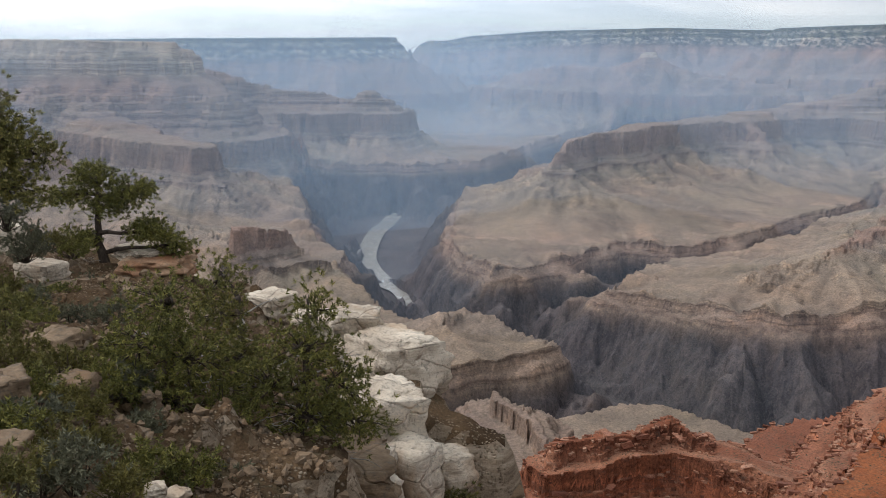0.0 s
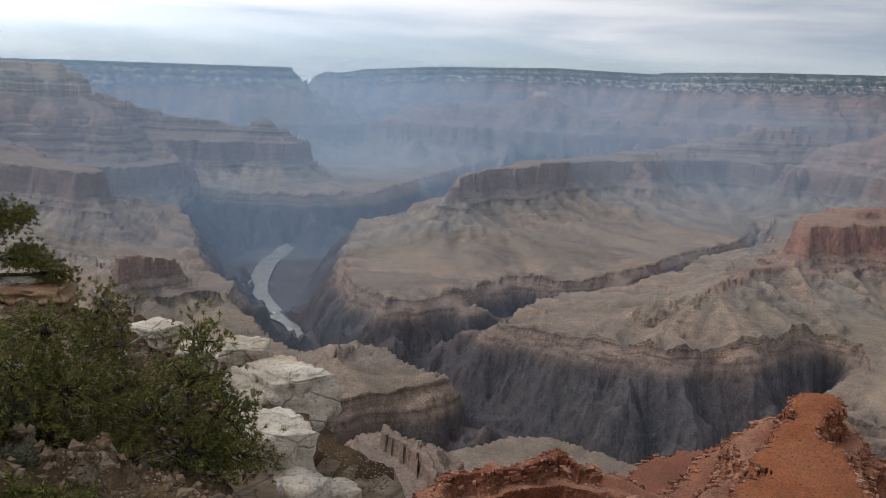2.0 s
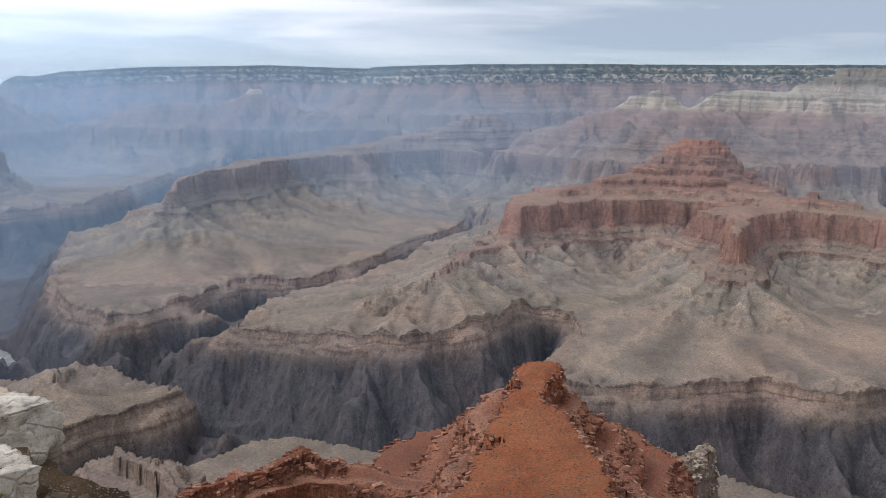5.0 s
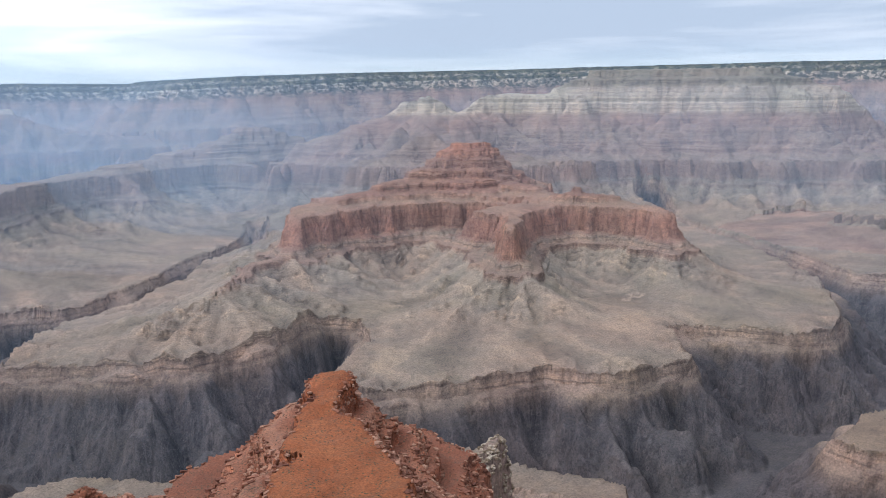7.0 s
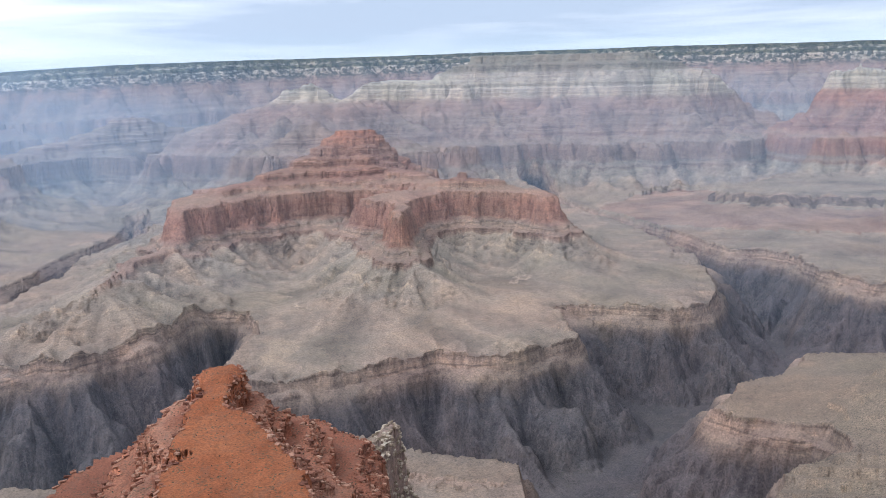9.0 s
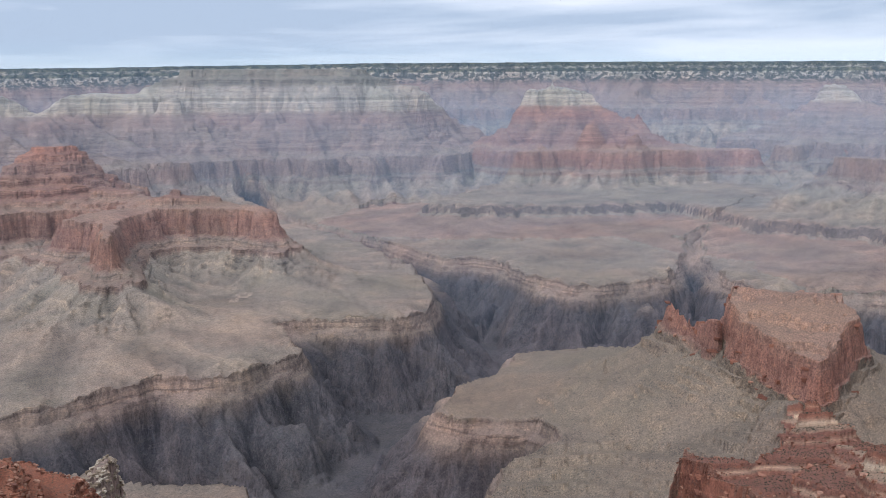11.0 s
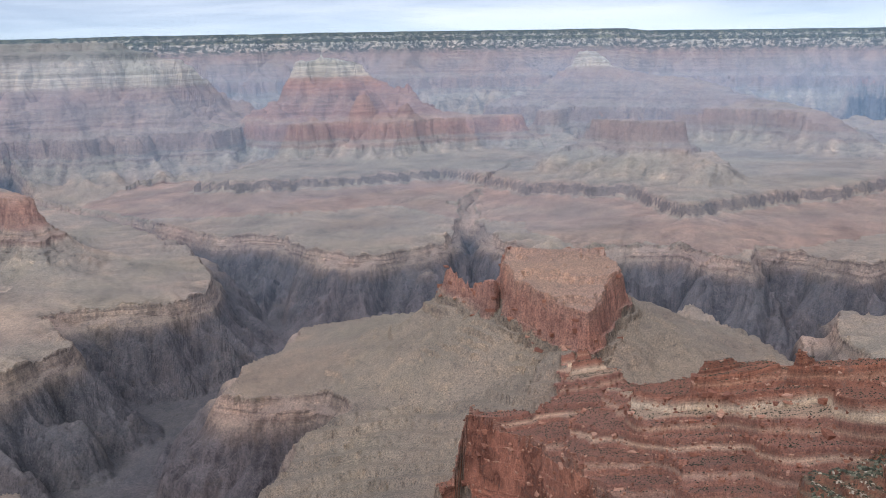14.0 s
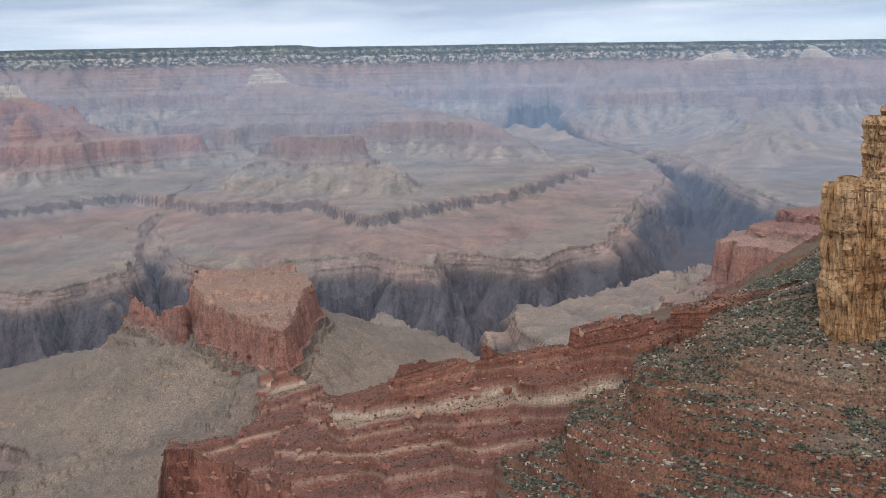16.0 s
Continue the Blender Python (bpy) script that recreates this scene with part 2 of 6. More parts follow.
ORANGE_BEDS = [(-1400, (0.22, 0.16, 0.125)), (-720, (0.23, 0.15, 0.115)), (-640, (0.235, 0.105, 0.066)), (-600, (0.25, 0.10, 0.06)), (-570, (0.215, 0.085, 0.052)), (-545, (0.30, 0.13, 0.08)), (-535, (0.21, 0.08, 0.048)), (-505, (0.27, 0.105, 0.06)), (-495, (0.32, 0.16, 0.105)), (-485, (0.22, 0.08, 0.046)), (-450, (0.27, 0.095, 0.046)), (40, (0.27, 0.095, 0.045))]
ORANGE = strata("orange_ridge_strata", ORANGE_BEDS, grain=2.4, veg=0.8, soil=((0.25, 0.08, 0.034), (0.30, 0.11, 0.05)), bedding=1.0, pale=1.8, above=-450, bare=(0.84, 0.94), streaks=0.35, gritty=0.7, relief=1.2, ledges=False, wobble=14.0, dim=0.36)
# beds of the spur, by metres under its own dipping crest (less 600)
SPUR_BEDS = [(-1400, (0.25, 0.20, 0.16)), (-960, (0.25, 0.20, 0.16)), (-920, (0.30, 0.125, 0.08)), (-790, (0.31, 0.135, 0.088)), (-775, (0.19, 0.118, 0.088)), (-738, (0.19, 0.10, 0.075)), (-733, (0.31, 0.20, 0.145)), (-728, (0.18, 0.088, 0.064)),
             (-712, (0.20, 0.098, 0.07)), (-707, (0.30, 0.195, 0.14)), (-703, (0.17, 0.085, 0.062)), (-690, (0.20, 0.096, 0.068)), (-685, (0.34, 0.235, 0.165)), (-680, (0.18, 0.085, 0.06)), (-668, (0.19, 0.092, 0.066)), (-664, (0.30, 0.19, 0.13)), (-660, (0.18, 0.085, 0.06)),
             (-652, (0.185, 0.09, 0.066)), (-648, (0.36, 0.25, 0.17)), (-638, (0.45, 0.34, 0.235)), (-634, (0.20, 0.09, 0.06)), (-618, (0.19, 0.082, 0.053)), (-614, (0.28, 0.155, 0.10)), (-608, (0.20, 0.085, 0.053)), (-580, (0.215, 0.09, 0.055)), (-575, (0.28, 0.14, 0.09)), (-568, (0.20, 0.08, 0.048)), (40, (0.25, 0.115, 0.066))]
SPUR = strata("red_spur_strata", SPUR_BEDS, grain=3.2, veg=0.5, bedding=1.0, pale=1.7, wobble=18.0, streaks=0.3, gritty=0.8, relief=0.9, even=(1.3, 1.0), ledges=False, dim=0.36)
TALUS_BEDS = [(-1400, (0.2, 0.1, 0.06)), (-420, (0.19, 0.088, 0.055)), (-330, (0.20, 0.10, 0.062)), (-300, (0.20, 0.125, 0.08)), (-255, (0.22, 0.165, 0.11)), (40, (0.26, 0.195, 0.125))]
TALUS = strata("tan_talus", TALUS_BEDS, grain=2.4, veg=0.9, bedding=0.6, streaks=0.2, gritty=0.95, relief=1.2, soil=((0.165, 0.085, 0.05), (0.155, 0.118, 0.08)), bare=(0.55, 0.75), ledges=False, wobble=14.0, dim=0.36)
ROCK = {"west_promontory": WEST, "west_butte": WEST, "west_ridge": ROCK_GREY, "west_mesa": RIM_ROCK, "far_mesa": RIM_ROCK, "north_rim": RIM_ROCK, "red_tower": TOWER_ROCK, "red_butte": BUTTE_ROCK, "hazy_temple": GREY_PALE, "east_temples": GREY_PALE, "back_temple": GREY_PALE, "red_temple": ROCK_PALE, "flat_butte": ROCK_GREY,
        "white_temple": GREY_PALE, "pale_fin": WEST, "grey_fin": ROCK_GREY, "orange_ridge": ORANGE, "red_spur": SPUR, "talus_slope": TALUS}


def water_material():
    m = Mat("silty_river", 0.25, 0.5)
    n = m.noise(0.12, 5, 0.6)
    return m.done(m.ramp(n, [(0.35, (0.24, 0.22, 0.185)), (0.62, (0.33, 0.31, 0.27)), (0.72, (0.6, 0.6, 0.58))]), m.noise(0.6, 3), 0.3, 0.3)


WATER = water_material()


def haze_material(name, amount):
    """Sheet standing in for thin smoky air: most light goes through, a little is scattered."""
    m = Mat(name)
    out = m.t.nodes["Material Output"]
    m.t.nodes.remove(m.b)
    scatter = m.n("AddShader")
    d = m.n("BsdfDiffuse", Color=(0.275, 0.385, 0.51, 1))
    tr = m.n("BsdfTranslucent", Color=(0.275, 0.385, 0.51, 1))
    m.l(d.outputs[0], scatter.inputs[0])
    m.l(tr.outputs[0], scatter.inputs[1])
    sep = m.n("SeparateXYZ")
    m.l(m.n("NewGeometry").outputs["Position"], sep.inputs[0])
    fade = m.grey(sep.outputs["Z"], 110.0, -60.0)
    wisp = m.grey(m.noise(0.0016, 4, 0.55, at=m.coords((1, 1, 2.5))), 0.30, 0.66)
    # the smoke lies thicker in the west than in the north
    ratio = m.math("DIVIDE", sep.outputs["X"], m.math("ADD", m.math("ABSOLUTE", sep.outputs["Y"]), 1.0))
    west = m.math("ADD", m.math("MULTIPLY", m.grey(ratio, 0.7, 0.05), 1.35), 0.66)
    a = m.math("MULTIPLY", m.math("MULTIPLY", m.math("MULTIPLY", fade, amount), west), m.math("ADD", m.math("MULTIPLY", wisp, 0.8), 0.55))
    mix = m.n("MixShader")
    m.l(a, mix.inputs[0])
    m.l(m.n("BsdfTransparent").outputs[0], mix.inputs[1])
    m.l(scatter.outputs[0], mix.inputs[2])
    m.l(mix.outputs[0], out.inputs[0])
    return m.m


# ---------------------------------------------------------------- the canyon
# Plan in kilometres from the eye (x right, y ahead at the start), levels in metres under the rim.
# The whole canyon is drawn at SCALE metres to the kilometre, so that its far rim lies within the lens's range.
SCALE = 300.0

# run (km) outwards from a rim, and level: cliffs and slopes of the beds
RUN = [-3.0, -0.20, -0.18, -0.08, -0.06, 0.0, 0.03, 0.07, 0.09, 0.14, 0.155, 0.33, 0.335, 0.40, 0.41, 0.47, 0.475, 0.55, 0.562, 0.64, 0.65, 0.73, 0.742, 0.85, 0.885, 0.92, 0.93, 0.98, 0.99, 1.12, 1.3, 1.6, 2.0, 2.3, 6.0]
FAR_RUN = [-3.0, -0.20, -0.16, -0.08, -0.04, 0.0, 0.03, 0.07, 0.10, 0.13, 0.19, 0.33, 0.345, 0.40, 0.425, 0.47, 0.495, 0.55, 0.578, 0.64, 0.665, 0.73, 0.757, 0.84, 0.90, 0.92, 0.94, 0.98, 1.0, 1.12, 1.3, 1.6, 2.0, 2.3, 6.0]
LEVEL = [190, 185, 115, 90, 30, 18, -30, -45, -70, -108, -205, -292, -312, -335, -368, -388, -420, -446, -482, -505, -535, -556, -582, -602, -728, -752, -772, -784, -806, -872, -930, -965, -992, -1200, -3000]


def lattice(ix, iy, seed):
    h = (ix.astype(np.int64) * 374761393 + iy.astype(np.int64) * 668265263 + seed * 974634777) & 0x7FFFFFFF
    h = ((h ^ (h >> 13)) * 1274126177) & 0x7FFFFFFF
    return ((h ^ (h >> 16)) & 0xFFFF).astype(np.float32) / 65535.0


def value_noise(x, y, seed):
    ix, iy = np.floor(x), np.floor(y)
    fx, fy = x - ix, y - iy
    fx, fy = fx * fx * (3 - 2 * fx), fy * fy * (3 - 2 * fy)
    a, b = lattice(ix, iy, seed), lattice(ix + 1, iy, seed)
    c, d = lattice(ix, iy + 1, seed), lattice(ix + 1, iy + 1, seed)
    return (a + (b - a) * fx) * (1 - fy) + (c + (d - c) * fx) * fy


def fbm(x, y, seed, octaves=4, gain=0.5, ridged=False):
    total, amp, norm = 0, 1.0, 0.0
    for k in range(octaves):
        v = value_noise(x * 2**k + 17.3 * k, y * 2**k - 9.1 * k, seed + k)
        total = total + amp * (1 - np.abs(2 * v - 1) if ridged else v)
        norm += amp
        amp *= gain
    return total / norm


def segment(px, py, a, b):
    """Distance of the points to the stretch a-b, and how far along it."""
    dx, dy = b[0] - a[0], b[1] - a[1]
    u = np.clip(((px - a[0]) * dx + (py - a[1]) * dy) / (dx * dx + dy * dy + 1e-9), 0, 1)
    return np.hypot(px - a[0] - u * dx, py - a[1] - u * dy), u


def outside(px, py, poly):
    """Distance outside a closed outline (inside: minus)."""
    best = np.full(px.shape, 99.0, np.float32)
    inside = np.zeros(px.shape, bool)
    for a, b in zip(poly, poly[1:] + poly[:1]):
        best = np.minimum(best, segment(px, py, a, b)[0])
        if a[1] != b[1]:
            cross = (a[1] > py) != (b[1] > py)
            inside ^= cross & (px < (b[0] - a[0]) * (py - a[1]) / (b[1] - a[1]) + a[0])
    return np.where(inside, -best, best)


# rims of the dark inner gorge: the outlines of the flat benches above it
BENCHES = {
    "west": [(2.59, 5.79), (1.86, 5.1), (1.48, 4.76), (1.15, 4.53), (0.9, 4.63), (0.76, 4.47), (0.61, 4.27), (0.37, 4.02), (0.24, 3.99), (0.12, 4.19),
             (0.08, 4.6), (0.10, 5.1), (0.2, 5.9), (0.5, 6.7), (1.2, 8.6), (1.6, 9.5), (4.5, 9.5), (3.4, 6.8)],
    "middle": [(2.75, 5.75), (1.86, 4.9), (1.34, 4.3), (1.09, 4.18), (0.77, 3.84), (0.63, 3.72), (0.8, 3.58), (0.97, 3.43), (1.23, 3.22), (1.55, 3.27),
               (1.76, 3.43), (1.95, 3.5), (2.04, 3.39), (1.92, 3.13), (1.62, 2.88), (1.58, 2.62), (1.92, 2.5), (2.23, 2.47), (2.43, 2.24), (2.73, 2.22),
               (2.87, 2.39), (3.02, 2.58), (3.2, 2.51), (3.39, 2.21), (3.58, 2.11), (3.8, 2.26), (4.21, 2.63), (4.35, 2.7), (4.77, 3.2), (5.25, 3.92),
               (5.5, 4.4), (6.5, 6.5), (4.0, 8.0)],
    "north": [(5.61, 4.43), (5.21, 3.89), (5.07, 3.45), (4.79, 2.84), (4.84, 2.39), (4.53, 2.04), (4.38, 1.72), (4.57, 1.51), (4.9, 1.4), (5.5, 1.5),
              (6.4, 1.75), (8.0, 1.6), (9.0, 5.0), (7.0, 6.5)],
    "east": [(6.4, 1.62), (5.5, 1.38), (4.95, 1.12), (4.66, 0.85), (4.85, 0.62), (4.87, 0.41), (4.85, 0.19), (4.68, 0.01), (4.55, -0.14), (4.85, -0.17), (4.84, -0.41),
             (4.64, -0.69), (4.77, -0.77), (5.03, -1.08), (6.15, -1.54), (7.2, -2.0), (8.6, -2.4), (10.5, -2.45), (13.0, -2.05), (12.0, 0.0), (9.0, 1.4)],
    "far_north": [(6.25, 1.7), (9.5, 1.3), (12.0, -1.2), (16.4, -2.2), (16.4, 14.0), (2.8, 14.0), (2.8, 9.4), (3.2, 6.6), (6.3, 5.9), (6.8, 5.5)],
    "far_east": [(5.6, -2.6), (7.0, -2.55), (9.0, -2.8), (13.0, -2.4), (16.4, -2.5), (16.4, -8.0), (6.0, -6.0)],
    "far_west": [(-1.3, 7.3), (-0.8, 7.2), (-0.2, 7.25), (0.25, 7.6), (1.2, 9.8), (3.0, 12.0), (-4.0, 13.5), (-4.0, 8.3)],
    "south_west": [(-4.0, 9.0), (-1.2, 7.2), (-0.95, 5.9), (-0.75, 5.2), (-0.62, 4.57), (-0.49, 4.33), (-0.36, 3.6), (-0.25, 3.3), (-0.08, 3.18), (0.07, 3.28),
                   (0.19, 3.1), (0.39, 2.99), (0.27, 2.87), (0.09, 2.78), (-0.03, 2.7), (-0.12, 2.5), (0.03, 2.3), (0.10, 2.32), (0.33, 2.37), (0.42, 2.43),
                   (0.62, 2.47), (0.8, 2.27), (1.2, 2.1), (1.48, 2.07), (1.56, 1.99), (1.59, 1.83), (1.73, 1.57), (1.6, 1.42), (1.0, 0.6), (-4.0, 0.0)],
    "south_east": [(1.7, 0.95), (1.95, 0.96), (2.11, 1.02), (2.36, 0.97), (2.48, 1.12), (2.4, 1.32), (2.45, 1.45), (2.69, 1.51), (2.81, 1.43), (3.14, 1.5),
                   (3.4, 1.2), (3.5, 0.8), (3.46, 0.29), (3.73, 0.12), (3.54, 0.0), (3.22, -0.13), (3.02, -0.24), (3.02, -0.49), (3.28, -0.43), (3.77, -0.44),
                   (3.75, -0.65), (4.15, -1.07), (4.39, -1.47), (5.0, -2.2), (4.0, -4.0), (0.5, -1.0)],
}
# the tilted red beds under a dark cliff on the far side of the gorge
RED_BENCH = [(6.0, 3.6), (6.41, 2.77), (7.01, 2.08), (6.29, 1.24), (6.24, 0.57), (5.45, 0.2), (5.98, -0.26), (6.3, -0.75), (7.6, -1.5), (10.0, -0.5), (9.0, 4.0)]

# the top of the red butte, which comes to a point and dips towards it
BUTTE_TOP = [(2.375, 0.318), (2.455, 0.45), (2.54, 0.552), (2.60, 0.565), (2.64, 0.60), (2.85, 0.64), (2.92, 0.36), (2.76, 0.30), (2.66, 0.262), (2.56, 0.29), (2.47, 0.293)]

# narrow side canyons: half width at the top, then the course
SIDE_CANYONS = [
    (0.10, (0.72, 4.08), (1.1, 4.33), (1.4, 4.53), (1.85, 5.0), (2.25, 5.42)), (0.06, (2.25, 5.42), (2.65, 5.85), (3.0, 6.4)),
    (0.05, (4.4, 1.1), (4.8, 1.22), (5.05, 1.2), (5.5, 1.45)), (0.022, (5.5, 1.45), (5.75, 1.48), (6.1, 1.75)),
    (0.08, (4.4, 2.35), (4.92, 3.1), (5.2, 3.7)), (0.05, (5.2, 3.7), (5.6, 4.5), (6.0, 5.2)),
]

RIVER = [(-0.36, 7.1), (-0.40, 6.7), (-0.46, 6.32), (-0.46, 5.58), (-0.32, 5.04), (-0.20, 4.82), (-0.10, 4.36), (0.04, 3.9), (0.28, 3.45), (0.54, 3.15), (0.86, 3.10), (1.0, 2.92), (1.2, 2.6), (1.5, 2.3)]
RIVER_LEVEL = -1325.0

# Spines of rims and buttes. Each point: x, y, run at the crest (0: full height), half width of the crest.
# name: (lift of the beds in metres, steepness, near, points...)
SPINES = {
    "north_rim": [(0, 1.0, (5.9, 12.9, 0, 1.5), (8.2, 12.6, 0, 1.5), (10.2, 11.4, 0, 1.4), (11.6, 9.6, 0, 1.5), (13.0, 7.4, 0, 1.5), (14.2, 4.8, 0, 1.4), (14.9, 2.6, 0, 1.3), (15.4, 0.4, 0, 1.2), (15.6, -1.6, 0, 1.2), (15.4, -4.4, 0, 1.0), (14.8, -6.8, 0, 1.0))],
    "far_mesa": [(40, 1.0, (0.0, 16.1, 0.02, 0.3), (1.5, 16.0, 0, 0.3), (3.2, 15.8, 0, 0.4), (4.6, 15.4, 0, 0.3), (5.5, 15.1, 0, 0.3))],
    "west_mesa": [(-70, 1.0, (-4.4, 11.6, 0, 0.7), (-2.6, 11.7, 0, 0.6), (-1.2, 11.9, 0, 0.6))],
    "west_promontory": [(-100, 1.0, (-5.0, 6.4, 0, 0.6), (-3.0, 7.0, 0, 0.4), (-2.15, 7.05, 0.0, 0.2), (-1.85, 6.95, 0.14, 0.1)),
                        (-40, 1.0, (-2.1, 8.0, 0.25, 0.1), (-1.4, 8.1, 0.5, 0.02), (-1.04, 8.13, 0.53, 0.0), (-0.85, 8.15, 0.62, 0.03), (-0.66, 8.17, 0.49, 0.03), (-0.5, 8.1, 0.8, 0.05)),
                        (-20, 1.0, (-2.6, 6.6, 0.5, 0.1), (-1.9, 5.7, 0.78, 0.1), (-1.35, 5.3, 0.84, 0.1)),
                        (-20, 1.0, (-2.9, 5.6, 0.6, 0.1), (-1.9, 4.8, 0.9, 0.1), (-1.1, 4.2, 1.1, 0.05), (-0.55, 3.8, 1.3, 0.05)),
                        (-115, 1.3, (-0.85, 3.65, 0.86, 0.01), (-0.62, 3.80, 0.87, 0.01), (-0.48, 3.72, 0.98, 0.01)),
                        (0, 1.6, (0.06, 3.12, 1.28, 0.0), (-0.1, 2.98, 1.36, 0.01), (-0.3, 2.9, 1.3, 0.01))],
    "west_ridge": [(0, 1.0, (0.75, 11.6, 0.55, 0.1), (1.33, 11.42, 0.36, 0.0), (1.9, 11.3, 0.42, 0.1), (2.35, 11.2, 0.16, 0.05), (2.9, 10.9, 0.5, 0.1), (3.6, 11.0, 0.6, 0.2))],
    "west_butte": [(0, 1.0, (0.74, 5.62, 0.87, 0.02), (1.1, 6.2, 0.84, 0.05), (1.45, 6.75, 0.82, 0.07), (1.9, 7.25, 0.78, 0.10), (2.6, 7.7, 0.68, 0.1), (3.3, 8.0, 0.55, 0.08), (3.75, 8.15, 0.32, 0.0), (4.3, 8.4, 0.5, 0.1)),
                   (0, 1.0, (2.2, 7.5, 0.8, 0.05), (2.3, 6.9, 0.92, 0.05)), (0, 1.0, (3.2, 8.0, 0.7, 0.05), (3.5, 7.3, 0.88, 0.08))],
    "back_temple": [(10, 0.62, (4.95, 6.9, 0.07, 0.0), (5.0, 6.88, 0.08, 0.0)),
                    (10, 1.0, (3.9, 7.3, 0.55, 0.1), (4.4, 7.1, 0.33, 0.12), (4.95, 6.9, 0.07, 0.0), (5.4, 6.5, 0.33, 0.1), (5.6, 6.1, 0.6, 0.1)),
                    (10, 1.0, (4.95, 6.9, 0.33, 0.1), (4.7, 6.0, 0.6, 0.1), (4.5, 5.4, 0.75, 0.1))],
    "red_tower": [(-25, 1.0, (2.05, 4.15, 0.90, 0.03), (2.5, 4.55, 0.74, 0.06), (3.1, 4.65, 0.55, 0.06), (3.56, 4.66, 0.325, 0.05), (3.68, 4.64, 0.325, 0.05), (3.98, 4.75, 0.5, 0.06)),
                  (0, 1.0, (3.62, 4.65, 0.45, 0.05), (3.6, 4.3, 0.66, 0.05), (3.62, 4.0, 0.74, 0.06)),
                  (0, 1.0, (1.5, 3.6, 1.0, 0.02), (2.05, 4.15, 0.95, 0.03)),
                  (-25, 1.0, (2.75, 3.26, 0.845, 0.012), (3.04, 3.66, 0.83, 0.03), (3.36, 3.88, 0.79, 0.05), (3.72, 3.80, 0.64, 0.03), (3.80, 3.42, 0.80, 0.05), (3.72, 3.15, 0.9, 0.04))],
    "white_temple": [(0, 1.0, (5.6, 7.2, 0.14, 0.02), (5.95, 7.05, 0.03, 0.03), (6.3, 6.85, 0.06, 0.10), (6.75, 6.62, -0.2, 0.1), (7.85, 5.4, -0.2, 0.1), (8.3, 5.15, 0.0, 0.12), (8.8, 5.0, 0.35, 0.1)),
                     (20, 1.0, (7.3, 6.0, 0.5, 0.1), (6.9, 5.5, 0.75, 0.1)), (20, 1.0, (8.3, 5.2, 0.5, 0.1), (8.0, 4.6, 0.78, 0.05))],
    "red_temple": [(40, 1.0, (8.9, 4.5, 0.78, 0.08), (8.6, 3.95, 0.45, 0.02), (8.55, 3.65, 0.0, 0.0), (8.60, 3.4, 0.12, 0.02), (8.5, 2.9, 0.50, 0.05), (8.5, 2.5, 0.72, 0.08), (8.75, 1.95, 0.80, 0.08)),
                   (40, 1.0, (8.5, 3.6, 0.45, 0.02), (8.1, 3.45, 0.78, 0.08)), (40, 1.0, (8.55, 3.2, 0.45, 0.02), (8.0, 2.85, 0.80, 0.06))],
    "hazy_temple": [(60, 1.0, (10.3, 2.2, 0.7, 0.1), (10.4, 1.45, 0.05, 0.0), (10.3, 0.9, 0.30, 0.05), (10.0, 0.3, 0.42, 0.08), (9.2, -0.5, 0.72, 0.1), (8.2, -1.0, 0.92, 0.08)),
                    (40, 1.0, (10.2, 1.5, 0.6, 0.1), (9.6, 1.6, 0.80, 0.12))],
    "flat_butte": [(110, 1.0, (7.12, 0.88, 0.835, 0.04), (6.86, 0.32, 0.835, 0.04)), (110, 1.0, (6.85, 0.4, 0.95, 0.02), (6.4, 0.1, 1.05, 0.02))],
    "east_temples": [(120, 1.0, (13.2, -3.2, 0.33, 0.1), (12.9, -4.6, 0.08, 0.02), (12.6, -5.1, 0.35, 0.1), (12.4, -5.4, 0.06, 0.0), (12.0, -6.2, 0.4, 0.1)),
                     (60, 1.0, (12.0, -4.4, 0.85, 0.1), (10.4, -3.8, 0.9, 0.1), (9.2, -3.7, 1.05, 0.1))],
    "east_spur": [(0, 1.2, (2.75, -1.6, 0.50, 0.05), (2.90, -1.22, 0.62, 0.02), (2.93, -1.02, 0.82, 0.02))],
    "red_butte": [(0, 1.5, (2.60, 0.62, 0.86, 0.01), (2.74, 0.72, 0.875, 0.0), (2.88, 0.84, 0.865, 0.0))],
}


# height of the plateau rims, by azimuth in degrees: metres that their beds are lifted
LIFTS = {
    "north_rim": [(18, 128), (19, 138), (24, 185), (33, 246), (45, 295), (56, 322), (70, 324), (84.6, 298), (85.6, 262), (94, 233), (101, 205), (117, 100)],
    "far_mesa": [(0, -84), (1.4, -10), (6, 72), (12.7, 144), (17.6, 131)],
    "west_mesa": [(-25, -172), (-15, -110), (-2.5, -56)],
}

# nearer ridges under the viewpoint
SPINES["orange_ridge"] = [(50, 1.5, (0.632, 1.125, 0.525, 0.006), (0.575, 1.055, 0.54, 0.014), (0.51, 0.905, 0.545, 0.048), (0.41, 0.73, 0.545, 0.075), (0.2, 0.4, 0.5, 0.05)),
                          (0, 2.3, (0.13, 1.06, 0.57, 0.004), (0.29, 1.12, 0.562, 0.008), (0.40, 1.03, 0.585, 0.012), (0.52, 0.95, 0.56, 0.02))]
SPINES["grey_fin"] = [(0, 1.7, (0.10, 1.44, 0.72, 0.0), (0.16, 1.25, 0.74, 0.01))]
SPINES["pale_fin"] = [(0, 1.7, (1.02, 1.22, 0.83, 0.0), (0.8, 1.1, 0.80, 0.01))]
